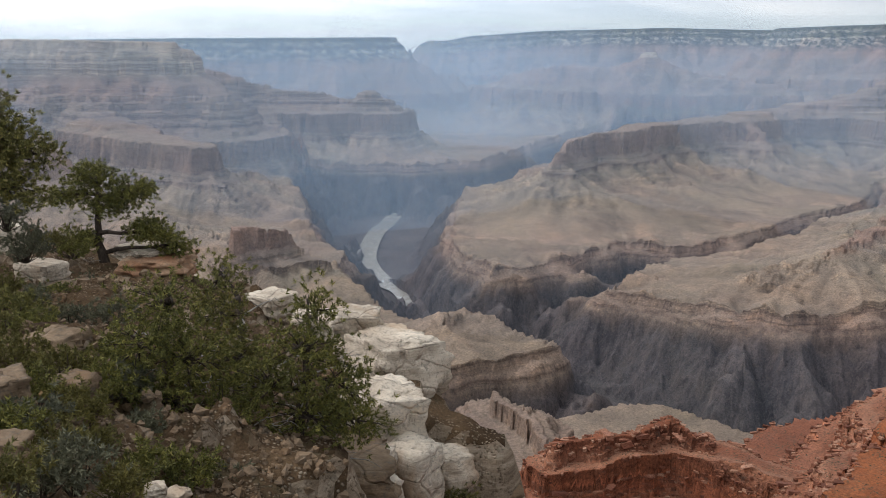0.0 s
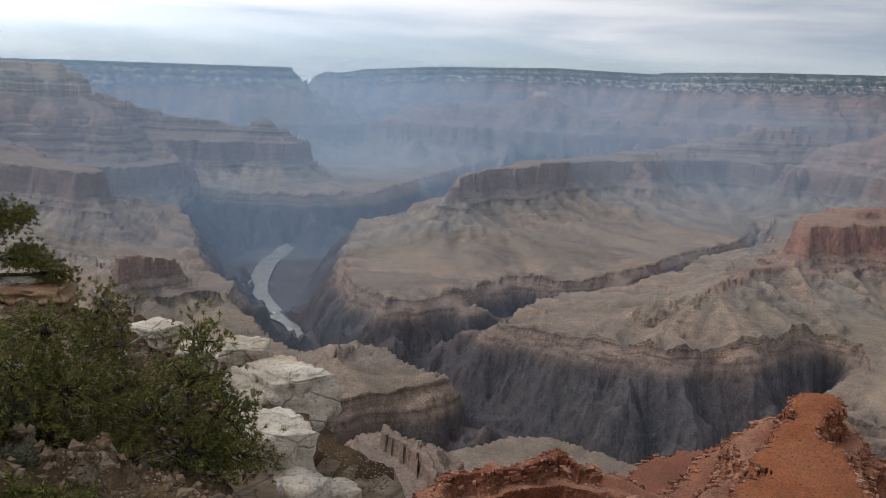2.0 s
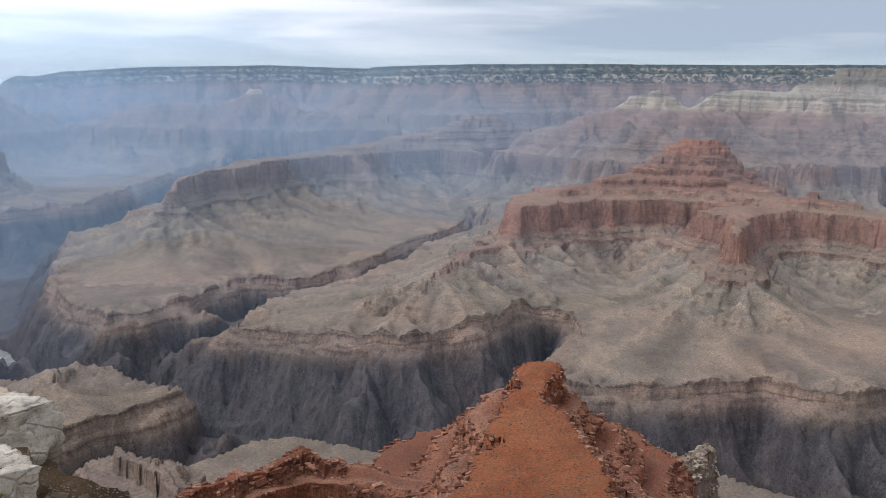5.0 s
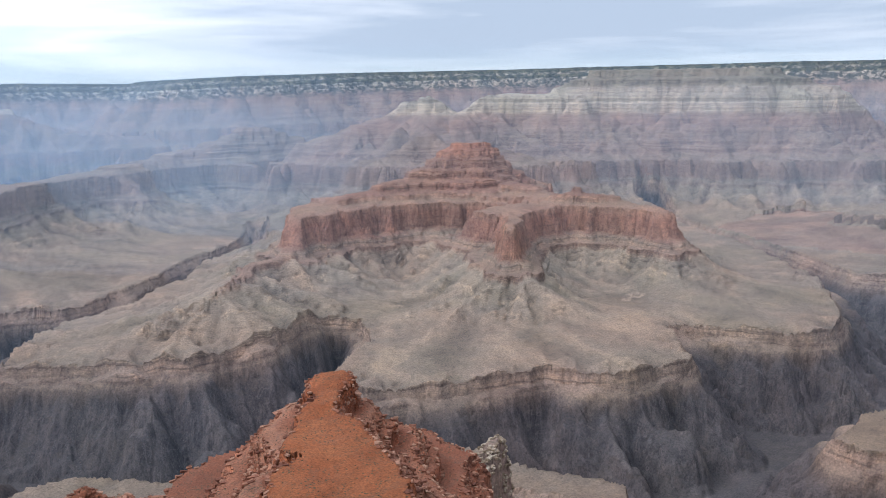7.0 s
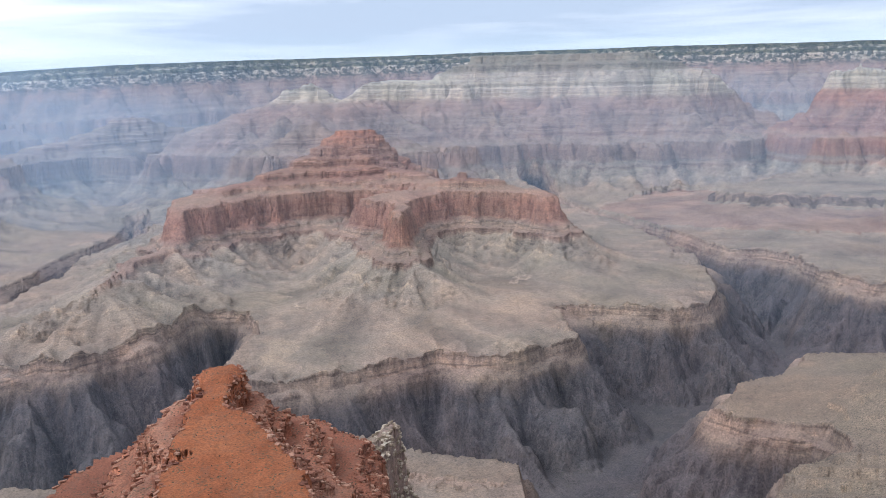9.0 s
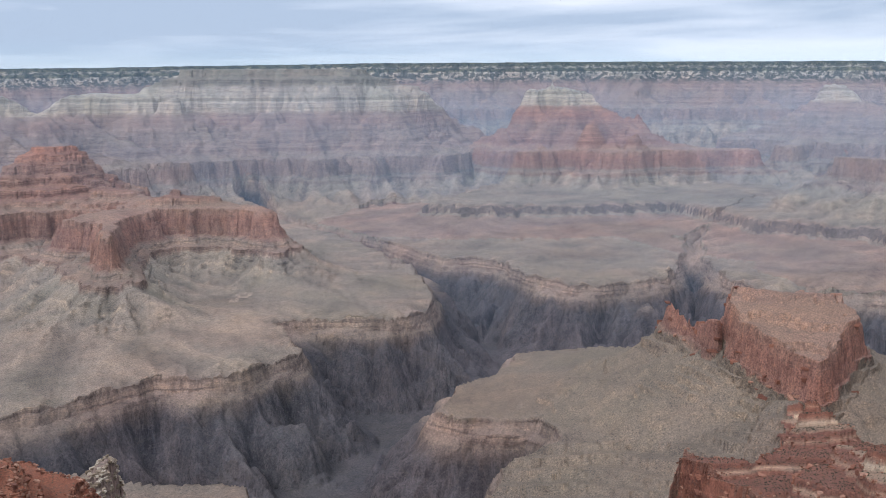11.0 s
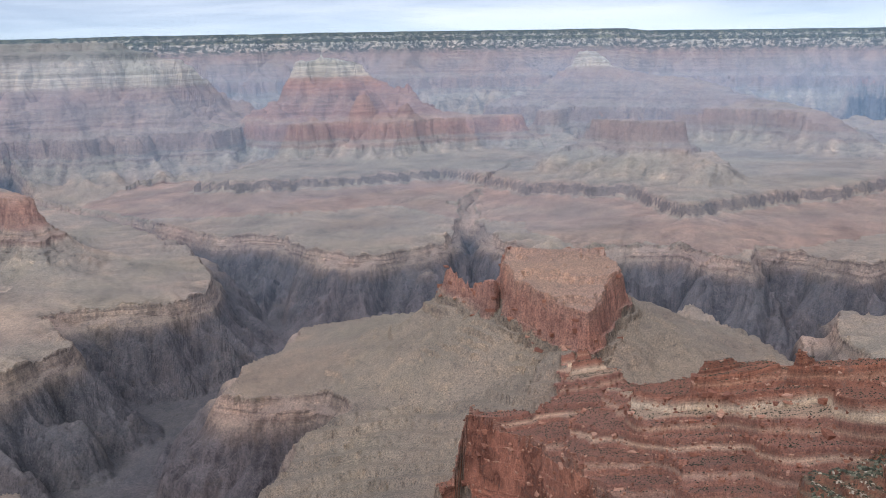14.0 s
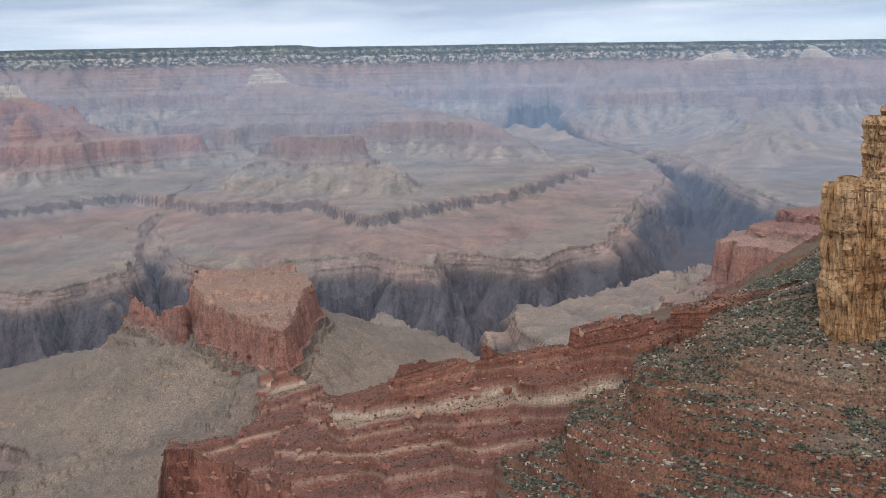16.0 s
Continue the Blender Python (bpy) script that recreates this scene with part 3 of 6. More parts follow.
SPINES["red_spur"] = [(0, 1.0, (0.97, -0.50, 0.20, 0.02), (1.08, -0.34, 0.33, 0.02), (1.12, -0.25, 0.37, 0.01), (1.20, -0.16, 0.45, 0.01), (1.33, -0.04, 0.50, 0.01), (1.38, 0.06, 0.60, 0.01), (1.5, 0.15, 0.72, 0.01)),
                      (0, 1.0, (1.5, 0.15, 0.74, 0.01), (1.9, 0.26, 0.86, 0.01), (2.35, 0.37, 0.92, 0.01)),
                      (0, 1.2, (1.505, 0.39, 0.845, 0.012), (1.42, 0.24, 0.79, 0.03), (1.30, 0.0, 0.62, 0.02))]
SPINES["talus_slope"] = [(0, 1.0, (1.5, -1.1, 0.10, 0.10), (1.10, -0.66, 0.17, 0.04), (0.93, -0.46, 0.19, 0.01))]
SPINES["south_rim"] = [(-18, 2.0, (-3.0, -3.0, 0, 1.5), (-0.3, -0.4, 0, 0.25), (-0.04, -0.06, 0, 0.05)), (-18, 1.0, (-3.0, -3.0, 0, 1.5), (0.0, -3.0, 0, 1.5), (2.0, -3.4, 0, 1.0)),
                       (-40, 1.0, (-5.0, 4.0, 0, 1.0), (-4.0, -2.0, 0, 1.5))]
SPUR_CLIFF = [(1.505, 0.40), (1.349, 0.247), (1.19, 0.156), (1.117, 0.104), (0.98, 0.0)]
CLOSE = ("orange_ridge", "grey_fin", "pale_fin", "red_spur", "talus_slope", "red_butte")
NAMES = list(SPINES)
FAR_OFF = ("north_rim", "far_mesa", "west_mesa", "west_ridge", "back_temple", "white_temple", "red_temple", "hazy_temple", "east_temples")


def stair(z, step, hard):
    """Breaks an even slope into ledges of that height."""
    k = np.floor(z / step)
    f = z / step - k
    return step * (k + f + hard * (np.clip((f - 0.5) * 3.4, -0.5, 0.5) + 0.5 - f))


def canyon(px, py):
    """Height (m), level in the beds and owner of each point of the plan."""
    far = np.hypot(px, py)
    wide = np.clip(far / 5.0, 0.13, 1.0)
    wx = (fbm(px * 1.7, py * 1.7, 11) - 0.5) * 0.55 * wide + (fbm(px * 7, py * 7, 23, 3) - 0.5) * 0.20 * wide
    wy = (fbm(px * 1.7, py * 1.7, 37) - 0.5) * 0.55 * wide + (fbm(px * 7, py * 7, 41, 3) - 0.5) * 0.20 * wide
    hx, hy = ((fbm(px * 30, py * 30, k, 3) - 0.5) * 0.05 * np.clip(far / 3, 0.25, 1) for k in (29, 43))
    bx, by = px + wx * 0.35 + hx * 0.3, py + wy * 0.35 + hy * 0.3
    # benches above the gorge
    rim = np.full(px.shape, 99.0, np.float32)
    for poly in BENCHES.values():
        rim = np.minimum(rim, outside(bx, by, poly))
    for half, *course in SIDE_CANYONS:
        for a, b in zip(course, course[1:]):
            rim = np.maximum(rim, half - segment(px + wx * 0.15, py + wy * 0.15, a, b)[0])
    # spurs and ravines run slantwise down from the rims
    slant = (fbm(px * 0.9, py * 0.9, 51, 2) - 0.5) * 3.4 * np.clip(rim, 0, 0.6)
    gx, gy = px + slant + wx * 0.12, py - slant + wy * 0.12
    gully = fbm(gx * 3.4, gy * 3.4, 53, 4, 0.42, True)
    crag = fbm(gx * 11 - slant * 6, gy * 11 + slant * 6, 57, 4, 0.55, True)
    z = -985 + 40 * np.clip(-rim / 0.7, 0, 1) * np.clip(5.2 - far, 0, 1) + (fbm(px * 3, py * 3, 59, 3) - 0.5) * 20
    drain = np.clip(fbm(px * 2.4, py * 2.4, 63, 4, 0.5, True) - 0.5, 0, 1)
    z = z - drain * 60 * np.clip(-rim / 0.25, 0, 1)
    level = -975 + 45 * np.clip(-rim / 0.7, 0, 1)
    owner = np.zeros(px.shape, np.int32)
    # rib drives the painted relief shading: low in drains, high on crests
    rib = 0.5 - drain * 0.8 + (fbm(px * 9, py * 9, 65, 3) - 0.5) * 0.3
    # the red bench
    red = outside(bx, by, RED_BENCH)
    zr = np.interp(red, [-2.2, -1, 0, 0.055, 0.08, 0.80, 1.0], [-832, -838, -846, -922, -932, -980, -1400]) + (gully - 0.6) * 24 * np.clip(red / 0.1, 0, 1)
    hit = zr > z
    z, owner = np.where(hit, zr, z), np.where(hit, 2, owner)
    level = np.where(hit, np.where(red > 0.06, -796 + 30 * fbm(px * 4, py * 4, 61, 3), np.where(red > 0.006, -1072, -930 - 60 * np.clip(red, -2, 0))), level)
    # rims and buttes
    cut = (fbm(px * 2.6, py * 2.6, 67, 3, 0.45, True) - 0.62) * 0.40 * wide * np.clip(far / 3, 0.15, 1)
    nick = (fbm(px * 13, py * 13, 71, 3, 0.5, True) - 0.62) * 0.045 * np.sqrt(wide) * np.clip(far / 2.6, 0.2, 1)
    fx, fy = px + wx * 0.6 + hx * 0.6, py + wy * 0.6 + hy * 0.6
    nx, ny = px + wx * 0.10, py + wy * 0.10
    # the ridge's edge is broken by bays and corners
    jag_x, jag_y = ((np.round(fbm(px * 17, py * 17, k, 3) * 9) / 9 - 0.5) * 0.05 for k in (101, 103))
    for k, name in enumerate(NAMES):
        close = name in CLOSE
        sx, sy = (nx, ny) if close else (fx, fy)
        if name in ("orange_ridge", "pale_fin", "grey_fin"):
            sx, sy = nx + jag_x, ny + jag_y
        for lift, steep, *points in SPINES[name]:
            for a, b in zip(points, points[1:]):
                reach = math.hypot(b[0] - a[0], b[1] - a[1]) / 2 + max(a[3], b[3]) + 2.1
                i = np.nonzero((np.abs(sx - (a[0] + b[0]) / 2) < reach) & (np.abs(sy - (a[1] + b[1]) / 2) < reach))[0]
                d, u = segment(sx[i], sy[i], a, b)
                out = np.maximum(d - (a[3] + (b[3] - a[3]) * u), 0) * steep
                run = a[2] + (b[2] - a[2]) * u + out
                if close:
                    run = run + nick[i] * np.clip(out / 0.05, 0, 1) * 0.5
                else:
                    # buttresses and gullies run straight down from the crest
                    qx, qy = a[0] + (b[0] - a[0]) * u, a[1] + (b[1] - a[1]) * u
                    pull = 0.35 / np.maximum(d, 0.02)
                    qx, qy = qx + (sx[i] - qx) * pull, qy + (sy[i] - qy) * pull
                    flute = fbm(qx * 3.6, qy * 3.6, 67, 3, 0.5, True) - 0.6
                    apron = fbm(qx * 8.5, qy * 8.5, 73, 2, 0.3, True) - 0.6
                    run = run + flute * (0.19 if name in FAR_OFF else 0.15) * np.clip(out / 0.2, 0, 1) * np.clip((1.2 - run) / 0.2, 0, 1) - apron * 0.16 * np.clip((run - 0.93) / 0.3, 0, 1) + cut[i] * (0.8 if name in FAR_OFF else 0.45) * np.clip(out / 0.2, 0, 1.5) + nick[i] * 0.6 * np.clip(out / 0.05, 0, 1)
                zz = np.interp(run, FAR_RUN if name in FAR_OFF else RUN, LEVEL)
                if name in LIFTS:
                    lift = np.interp(np.degrees(np.arctan2(px[i], py[i])), *zip(*LIFTS[name]))
                up = lift * np.clip((1.75 - run) / 0.6, 0, 1)
                hit = zz + up > z[i]
                j = i[hit]
                z[j], level[j], owner[j] = (zz + up)[hit], zz[hit], k + 3
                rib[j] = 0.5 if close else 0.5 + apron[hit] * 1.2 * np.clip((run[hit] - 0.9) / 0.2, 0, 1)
    # the pointed butte
    i = np.nonzero((np.abs(px - 2.6) < 0.7) & (np.abs(py - 0.45) < 0.7))[0]
    edge = outside(nx[i] + hx[i] * 0.5, ny[i] + hy[i] * 0.5, BUTTE_TOP) + nick[i] * 0.3
    brow = -596 - 230 * np.clip(2.62 - px[i], 0, 0.3) + 40 * (fbm(px[i] * 14, py[i] * 14, 105, 3) - 0.5)
    zb = np.maximum(brow, -690) + np.interp(edge, [0, 0.004, 0.018, 0.03, 0.036, 0.06, 0.14, 0.34, 0.7], [0, -14, -92, -100, -122, -140, -185, -275, -400])
    hit = zb > z[i]
    j = i[hit]
    z[j], owner[j], rib[j] = zb[hit], 3 + NAMES.index("red_butte"), 0.5
    level[j] = np.where(edge[hit] < 0, -592, np.where(edge[hit] < 0.03, np.interp(edge[hit], [0, 0.03], [-605, -735]), np.where(edge[hit] < 0.05, -770, -850)))
    # the far temples' slopes break off at the red bench's cliff
    broken = (red > 0) & (red < 0.8) & (far < 8.0) & (px > 5.2) & (owner > 2) & (level < -745) & (z > zr)
    z, owner = np.where(broken, zr, z), np.where(broken, 2, owner)
    level = np.where(broken, np.where(red > 0.06, -796 + 30 * fbm(px * 4, py * 4, 61, 3), -1072), level)
    # the gorge is cut through benches and lower slopes
    low = np.clip((-740 - level) / 60, 0, 1) + (owner == 2) * (level > -740)
    drop = np.interp(rim + (gully - 0.62) * 0.16 * np.clip((rim - 0.03) / 0.08, 0, 1), [0, 0.016, 0.045, 0.058, 0.30, 0.5], [0, 50, 76, 98, 335, 420])
    drop = drop * (1 - np.clip((0.09 - rim) / 0.05, 0, 1) * np.clip(0.95 - 1.5 * fbm(px * 6, py * 6, 113, 3), 0, 0.6))
    drop = (drop + np.clip((rim - 0.045) / 0.1, 0, 1) * ((gully - 0.6) * 150 + (crag - 0.6) * 14)) * low
    cutting = (drop > 1.5) & (rim > 0)
    z = np.where(cutting, z - drop, z)
    level = np.where(cutting, np.minimum(-985 - drop, level), level)
    owner = np.where(cutting, 1, owner)
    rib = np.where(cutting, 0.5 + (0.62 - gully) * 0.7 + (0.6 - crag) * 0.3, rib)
    # gullies down the shale slopes
    soft = np.clip((-780 - level) / 30, 0, 1) * np.clip((level + 960) / 30, 0, 1) * (owner > 2)
    z = z - soft * (gully - 0.55) * 8 * np.clip(far / 4, 0.3, 1)
    # broken ledges standing out of the shale
    mask = 0.8 * np.clip((fbm(px * 5.5, py * 5.5, 77, 3) - 0.60) / 0.04, 0, 1) * (owner > 2) * np.clip((-775 - level) / 20, 0, 1) * np.clip((level + 955) / 20, 0, 1)
    z = np.where(mask > 0, z + mask * (stair(z + 40 * fbm(px * 1.1, py * 1.1, 79, 2), 20, 1.0) - 40 * fbm(px * 1.1, py * 1.1, 79, 2) - z), z)
    z = z + (fbm(px * 40, py * 40, 83, 2) - 0.5) * 7 * np.clip(far, 0.3, 1.2)
    # the sheer cliff at the foot of the spur
    spur = owner == 3 + NAMES.index("red_spur")
    front, near_by = np.full(px.shape, -1.0, np.float32), np.full(px.shape, 99.0, np.float32)
    for a, b in zip(SPUR_CLIFF, SPUR_CLIFF[1:]):
        d, u = segment(px + hx * 0.3, py + hy * 0.3, a, b)
        side = (b[0] - a[0]) * (py + hy * 0.3 - a[1]) - (b[1] - a[1]) * (px + hx * 0.3 - a[0])
        last = (a == SPUR_CLIFF[0]) & (u <= 0) | (b == SPUR_CLIFF[-1]) & (u >= 1)
        front = np.where(d < near_by, np.where((side < 0) & (d < 0.25) & ~last, d, -1.0), front)
        near_by = np.minimum(near_by, d)
    z = np.where(spur & (front > 0), z - np.interp(front, [0, 0.028, 0.05, 0.14], [0, 125, 152, 190]), z)
    # red outcrops in the talus, dipping across it
    talus = owner == 3 + NAMES.index("talus_slope")
    lean = 420 * (px * 0.75 - py * 0.66) + 30 * fbm(px * 9, py * 9, 87, 2)
    crops = 0.95 * np.clip((fbm(px * 8, py * 8, 89, 3) - 0.46) / 0.05, 0, 1) * np.clip((-300 - z) / 25, 0, 1) * talus
    z = z + crops * (stair(z + lean, 11, 1.0) - lean - z)
    # ledges of the nearer ridges; the spur's beds dip along its crest
    near = np.isin(owner, [3 + NAMES.index(n) for n in CLOSE if n != "talus_slope"])
    near &= ~((owner == 3 + NAMES.index("red_butte")) & (level < -800))
    near &= ~((owner == 3 + NAMES.index("orange_ridge")) & (level > -447))
    dip = np.where(spur, 330 + 300 * ((px - 1.12) * 0.69 + (py + 0.25) * 0.73) + 60 * (fbm(px * 2.4, py * 2.4, 93, 2) - 0.5), fbm(px * 1.6, py * 1.6, 91, 2) * 90) + (fbm(px * 22, py * 22, 97, 3) - 0.5) * np.where(spur, 5, 12)
    ledgy = np.where(spur, stair(stair(z + dip, 24, 0.7), 8, 0.9), stair(stair(z + dip, 26, 0.8), 9, 0.8)) - dip
    z = np.where(near, ledgy, z)
    level = np.where(spur, np.where(z < -748, -900, np.where(front > 0, np.clip(z + dip, -300, -190) - 600, np.clip(z + dip, -185, 200) - 600)), level)
    foot = spur & (z < -748)
    owner, level = np.where(foot, 3 + NAMES.index("red_butte"), owner), np.where(foot, -915 + 30 * fbm(px * 6, py * 6, 95, 2), level)
    # the river's bed
    wet = np.full(px.shape, 99.0, np.float32)
    for a, b in zip(RIVER, RIVER[1:]):
        wet = np.minimum(wet, segment(px + wx * 0.1, py + wy * 0.1, a, b)[0])
    bank = RIVER_LEVEL - 12 + np.maximum(wet - 0.023, 0) * 6000
    z = np.where((owner == 1) & (bank < z), bank, np.maximum(z, RIVER_LEVEL - 12))
    return z, level, owner, np.clip(rib, 0, 1)


def ridges(x, y, wx, wy):
    """Ridge lines across the way (wx, wy), one to a unit: height from -1 to 1, and its slopes."""
    ix, iy = np.floor(x), np.floor(y)
    fx, fy = x - ix, y - iy
    total = high = sx = sy = np.float32(0)
    for i in (-1, 0, 1):
        for j in (-1, 0, 1):
            qx = fx - i - 0.25 - 0.5 * lattice(ix + i, iy + j, 107)
            qy = fy - j - 0.25 - 0.5 * lattice(ix + i, iy + j, 109)
            w = np.clip(1 - (qx * qx + qy * qy) / 1.56, 0, 1) ** 3
            a = 6.2832 * (qx * wx + qy * wy)
            total, high, sin = total + w, high + w * np.cos(a), w * np.sin(a)
            sx, sy = sx - sin * wx, sy - sin * wy
    return high / total, 6.2832 * sx / total, 6.2832 * sy / total


def blurred(z, n):
    for axis in (0, 1):
        z = np.moveaxis(z, axis, -1)
        sums = np.cumsum(np.pad(z, ((0, 0), (n + 1, n)), mode="edge").astype(np.float64), -1)
        z = np.moveaxis((sums[:, 2 * n + 1:] - sums[:, :-2 * n - 1]) / (2 * n + 1), -1, axis)
    return z


def carve(a, r, z, level, owner, rib):
    """Ravines and spurs that run down the slopes of a fan, branching as they get finer."""
    soft = blurred(blurred(z, 9), 9)
    dr = np.gradient(r, axis=1) * 1000
    zr = np.gradient(soft, axis=1) / np.maximum(dr, 0.5)
    za = (np.gradient(soft, axis=0) - zr * np.gradient(r, axis=0) * 1000) / (np.gradient(a, axis=0) * r * 1000)
    gx, gy = (zr * np.sin(a) + za * np.cos(a)).astype(np.float32), (zr * np.cos(a) - za * np.sin(a)).astype(np.float32)
    slope = np.hypot(gx, gy)
    gorge = owner == 1
    shale = (owner == 2) | (level < -785)
    amount = np.where(gorge, 26 * np.clip((-1050 - level) / 50, 0, 1) * np.clip((z - RIVER_LEVEL - 15) / 70, 0, 1), np.where(shale, 15.0, 3.0)) * np.clip((slope - 0.07) / 0.25, 0, 1)
    amount = amount * ~np.isin(owner, [3 + NAMES.index(n) for n in CLOSE]) * np.clip((r - 2.2) / 1.4, 0, 1)
    amount = amount * (0.45 + 1.1 * fbm(np.sin(a) * r * 1.9, np.cos(a) * r * 1.9, 111, 2))
    px, py = (np.sin(a) * r).astype(np.float32), (np.cos(a) * r).astype(np.float32)
    cut = np.zeros(z.shape, np.float32)
    for f, share in ((4.0, 1.0), (8.8, 0.55), (19.0, 0.26), (40.0, 0.09)):
        steep = np.maximum(np.hypot(gx, gy), 1e-4)
        k = np.clip(steep / 0.1, 0, 1) / steep
        high, sx, sy = ridges(px * f + 3.1 * f, py * f, gy * k, -gx * k)
        cut += share * high
        gx, gy = gx + amount * share * f * sx / 1000, gy + amount * share * f * sy / 1000
    # the painted shading follows the ravines just cut
    shown = np.clip(amount / 8, 0, 1)
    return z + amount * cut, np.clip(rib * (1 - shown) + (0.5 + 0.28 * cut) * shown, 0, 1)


def sheet(azimuths, radii, carved=True):
    """The canyon over a fan of azimuths (degrees) and radii (km): corners, levels, owners of the faces."""
    a, r = np.broadcast_arrays(np.radians(azimuths)[:, None], radii if radii.ndim == 2 else radii[None, :])
    px, py = (np.sin(a) * r).astype(np.float32), (np.cos(a) * r).astype(np.float32)
    z, level, owner, rib = (g.reshape(px.shape) for g in canyon(px.ravel(), py.ravel()))
    if carved:
        z, rib = carve(a, r, z, level, owner, rib)
    corners = np.stack([px * SCALE, py * SCALE, z * SCALE / 1000 + EYE], -1)
    return corners, np.stack([level, rib], -1), owner


def patch(name, corners, level, faces, material, parent=None):
    """One object out of the faces (quads of corner numbers) of the sheet."""
    used, index = np.unique(faces, return_inverse=True)
    index = index.reshape(faces.shape)
    mesh = bpy.data.meshes.new(name)
    mesh.vertices.add(len(used))
    mesh.vertices.foreach_set("co", corners[used].astype(np.float32).ravel())
    mesh.loops.add(index.size)
    mesh.loops.foreach_set("vertex_index", index.astype(np.int32).ravel())
    mesh.polygons.add(len(index))
    mesh.polygons.foreach_set("loop_start", np.arange(0, index.size, 4, dtype=np.int32))
    # broken faces on the cliffs, soft ones on the slopes
    c = corners[faces]
    across = np.cross(c[:, 2] - c[:, 0], c[:, 3] - c[:, 1])
    mesh.polygons.foreach_set("use_smooth", np.abs(across[:, 2]) > 0.6 * np.linalg.norm(across, axis=1))
    mesh.update(calc_edges=True)
    mesh.attributes.new("level", "FLOAT", "POINT").data.foreach_set("value", level[used][:, 0].astype(np.float32))
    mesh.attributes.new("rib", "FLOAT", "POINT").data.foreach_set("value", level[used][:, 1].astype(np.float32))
    mesh.materials.append(material)
    ob = new(name, mesh)
    if parent:
        ob.parent = parent
    return ob


TAGS = {
    "bench": ("broad bench of tan shale above the dark gorge", "ground", "structure"),
    "inner_gorge": ("dark schist walls of the inner gorge", "gorge", "structure"),
    "red_bench": ("red shale slope under a dark cliff band", "ground", "structure"),
    "north_rim": ("long forested plateau rim with a pale cliff band", "plateau", "structure"),
    "far_mesa": ("hazy blue flat mesa on the horizon", "mesa", ""),
    "west_mesa": ("hazy flat-topped mesa with layered walls", "mesa", ""),
    "west_promontory": ("layered canyon promontory with a pale upper cliff", "promontory", ""),
    "west_ridge": ("hazy stepped ridge with two low summits", "ridge", ""),
    "west_butte": ("long grey-tan stepped butte above shale slopes", "butte", ""),
    "back_temple": ("red stepped butte with a small white peak", "butte", ""),
    "red_tower": ("tall red stepped butte with a curved cliff wall", "butte", ""),
    "white_temple": ("broad butte with white cliffs under a flat top", "butte", ""),
    "red_temple": ("pyramid butte of red terraces with a pale cap", "butte", ""),
    "hazy_temple": ("hazy red butte with a small white cap", "butte", ""),
    "flat_butte": ("small flat-topped butte on spreading shale slopes", "butte", ""),
    "east_temples": ("far hazy ridge with two pale pointed summits", "ridge", ""),
    "red_butte": ("red cliff-walled butte with a notched flat top", "butte", ""),
    "orange_ridge": ("orange earth ridge edged with broken red ledges", "ridge", ""),
    "grey_fin": ("narrow grey and red rock fin below the ridge", "rock fin", ""),
    "pale_fin": ("small pale grey rock fin below the orange ridge", "rock fin", ""),
    "red_spur": ("red ledgy spur with pale limestone bands and scrub", "ridge", ""),
    "east_spur": ("hazy red-walled spur with grey ledges on top", "ridge", ""),
    "talus_slope": ("tan talus slope with scrub and pale boulders", "slope", ""),
    "south_rim": ("forested plateau behind the viewpoint", "plateau", "structure"),
}
OWNERS = ["bench", "inner_gorge", "red_bench", *NAMES]


# buttes are split by their beds: lowest level in metres under the rim, and the part's name
STOREYS = [(-208, "pale_cap_cliff"), (-598, "terraced_slope"), (-748, "cliff_band"), (-4000, "shale_apron")]
LAYERED = ("west_promontory", "west_butte", "back_temple", "red_tower", "white_temple", "red_temple", "hazy_temple", "flat_butte", "east_temples", "red_butte")
STOREY_LABELS = {"pale_cap_cliff": "pale cliff near the top", "terraced_slope": "red terraces of thin ledges", "cliff_band": "sheer red cliff band", "shale_apron": "smooth tan shale slope"}


def fan_radii(azimuths, count, width=2.0):
    """Radii (km) for each azimuth of a fan: close together where the land rises to the eye, wider on flats and behind crests."""
    centres = np.arange(azimuths[0] - 1, azimuths[-1] + 1 + width, width)
    r = np.geomspace(0.28, 16.3, 900)
    offsets = np.array([-1.4, -0.75, -0.25, 0.25, 0.75, 1.4])
    a, rr = np.meshgrid(np.radians((centres[:, None] + offsets).ravel()), r, indexing="ij")
    z = canyon((np.sin(a) * rr).astype(np.float32).ravel(), (np.cos(a) * rr).astype(np.float32).ravel())[0].reshape(a.shape)
    rise = np.degrees(np.arctan2(z, rr * 1000))
    top = np.maximum.accumulate(rise, 1)
    shown = rise[:, 1:] > top[:, :-1] - 0.25
    weight = (np.abs(np.diff(rise, axis=1)) * shown).reshape(len(centres), len(offsets), -1).mean(1)
    weight = weight + 0.6 * weight.sum(1, keepdims=True) * (np.diff(np.log(r)) / np.log(r[-1] / r[0]))
    weight = weight + 0.5 * (np.roll(weight, 1, 0) + np.roll(weight, -1, 0)) * (np.arange(len(centres)) % len(centres) > 0)[:, None]
    sums = np.concatenate([np.zeros((len(centres), 1)), np.cumsum(weight, 1)], 1)
    even = np.linspace(0, 1, count)
    rows = np.stack([np.interp(even, c / c[-1], r) for c in sums])
    at = (azimuths - centres[0]) / width
    k = np.clip(at.astype(int), 0, len(centres) - 2)
    u = (at - k)[:, None]
    return rows[k] * (1 - u) + rows[k + 1] * u


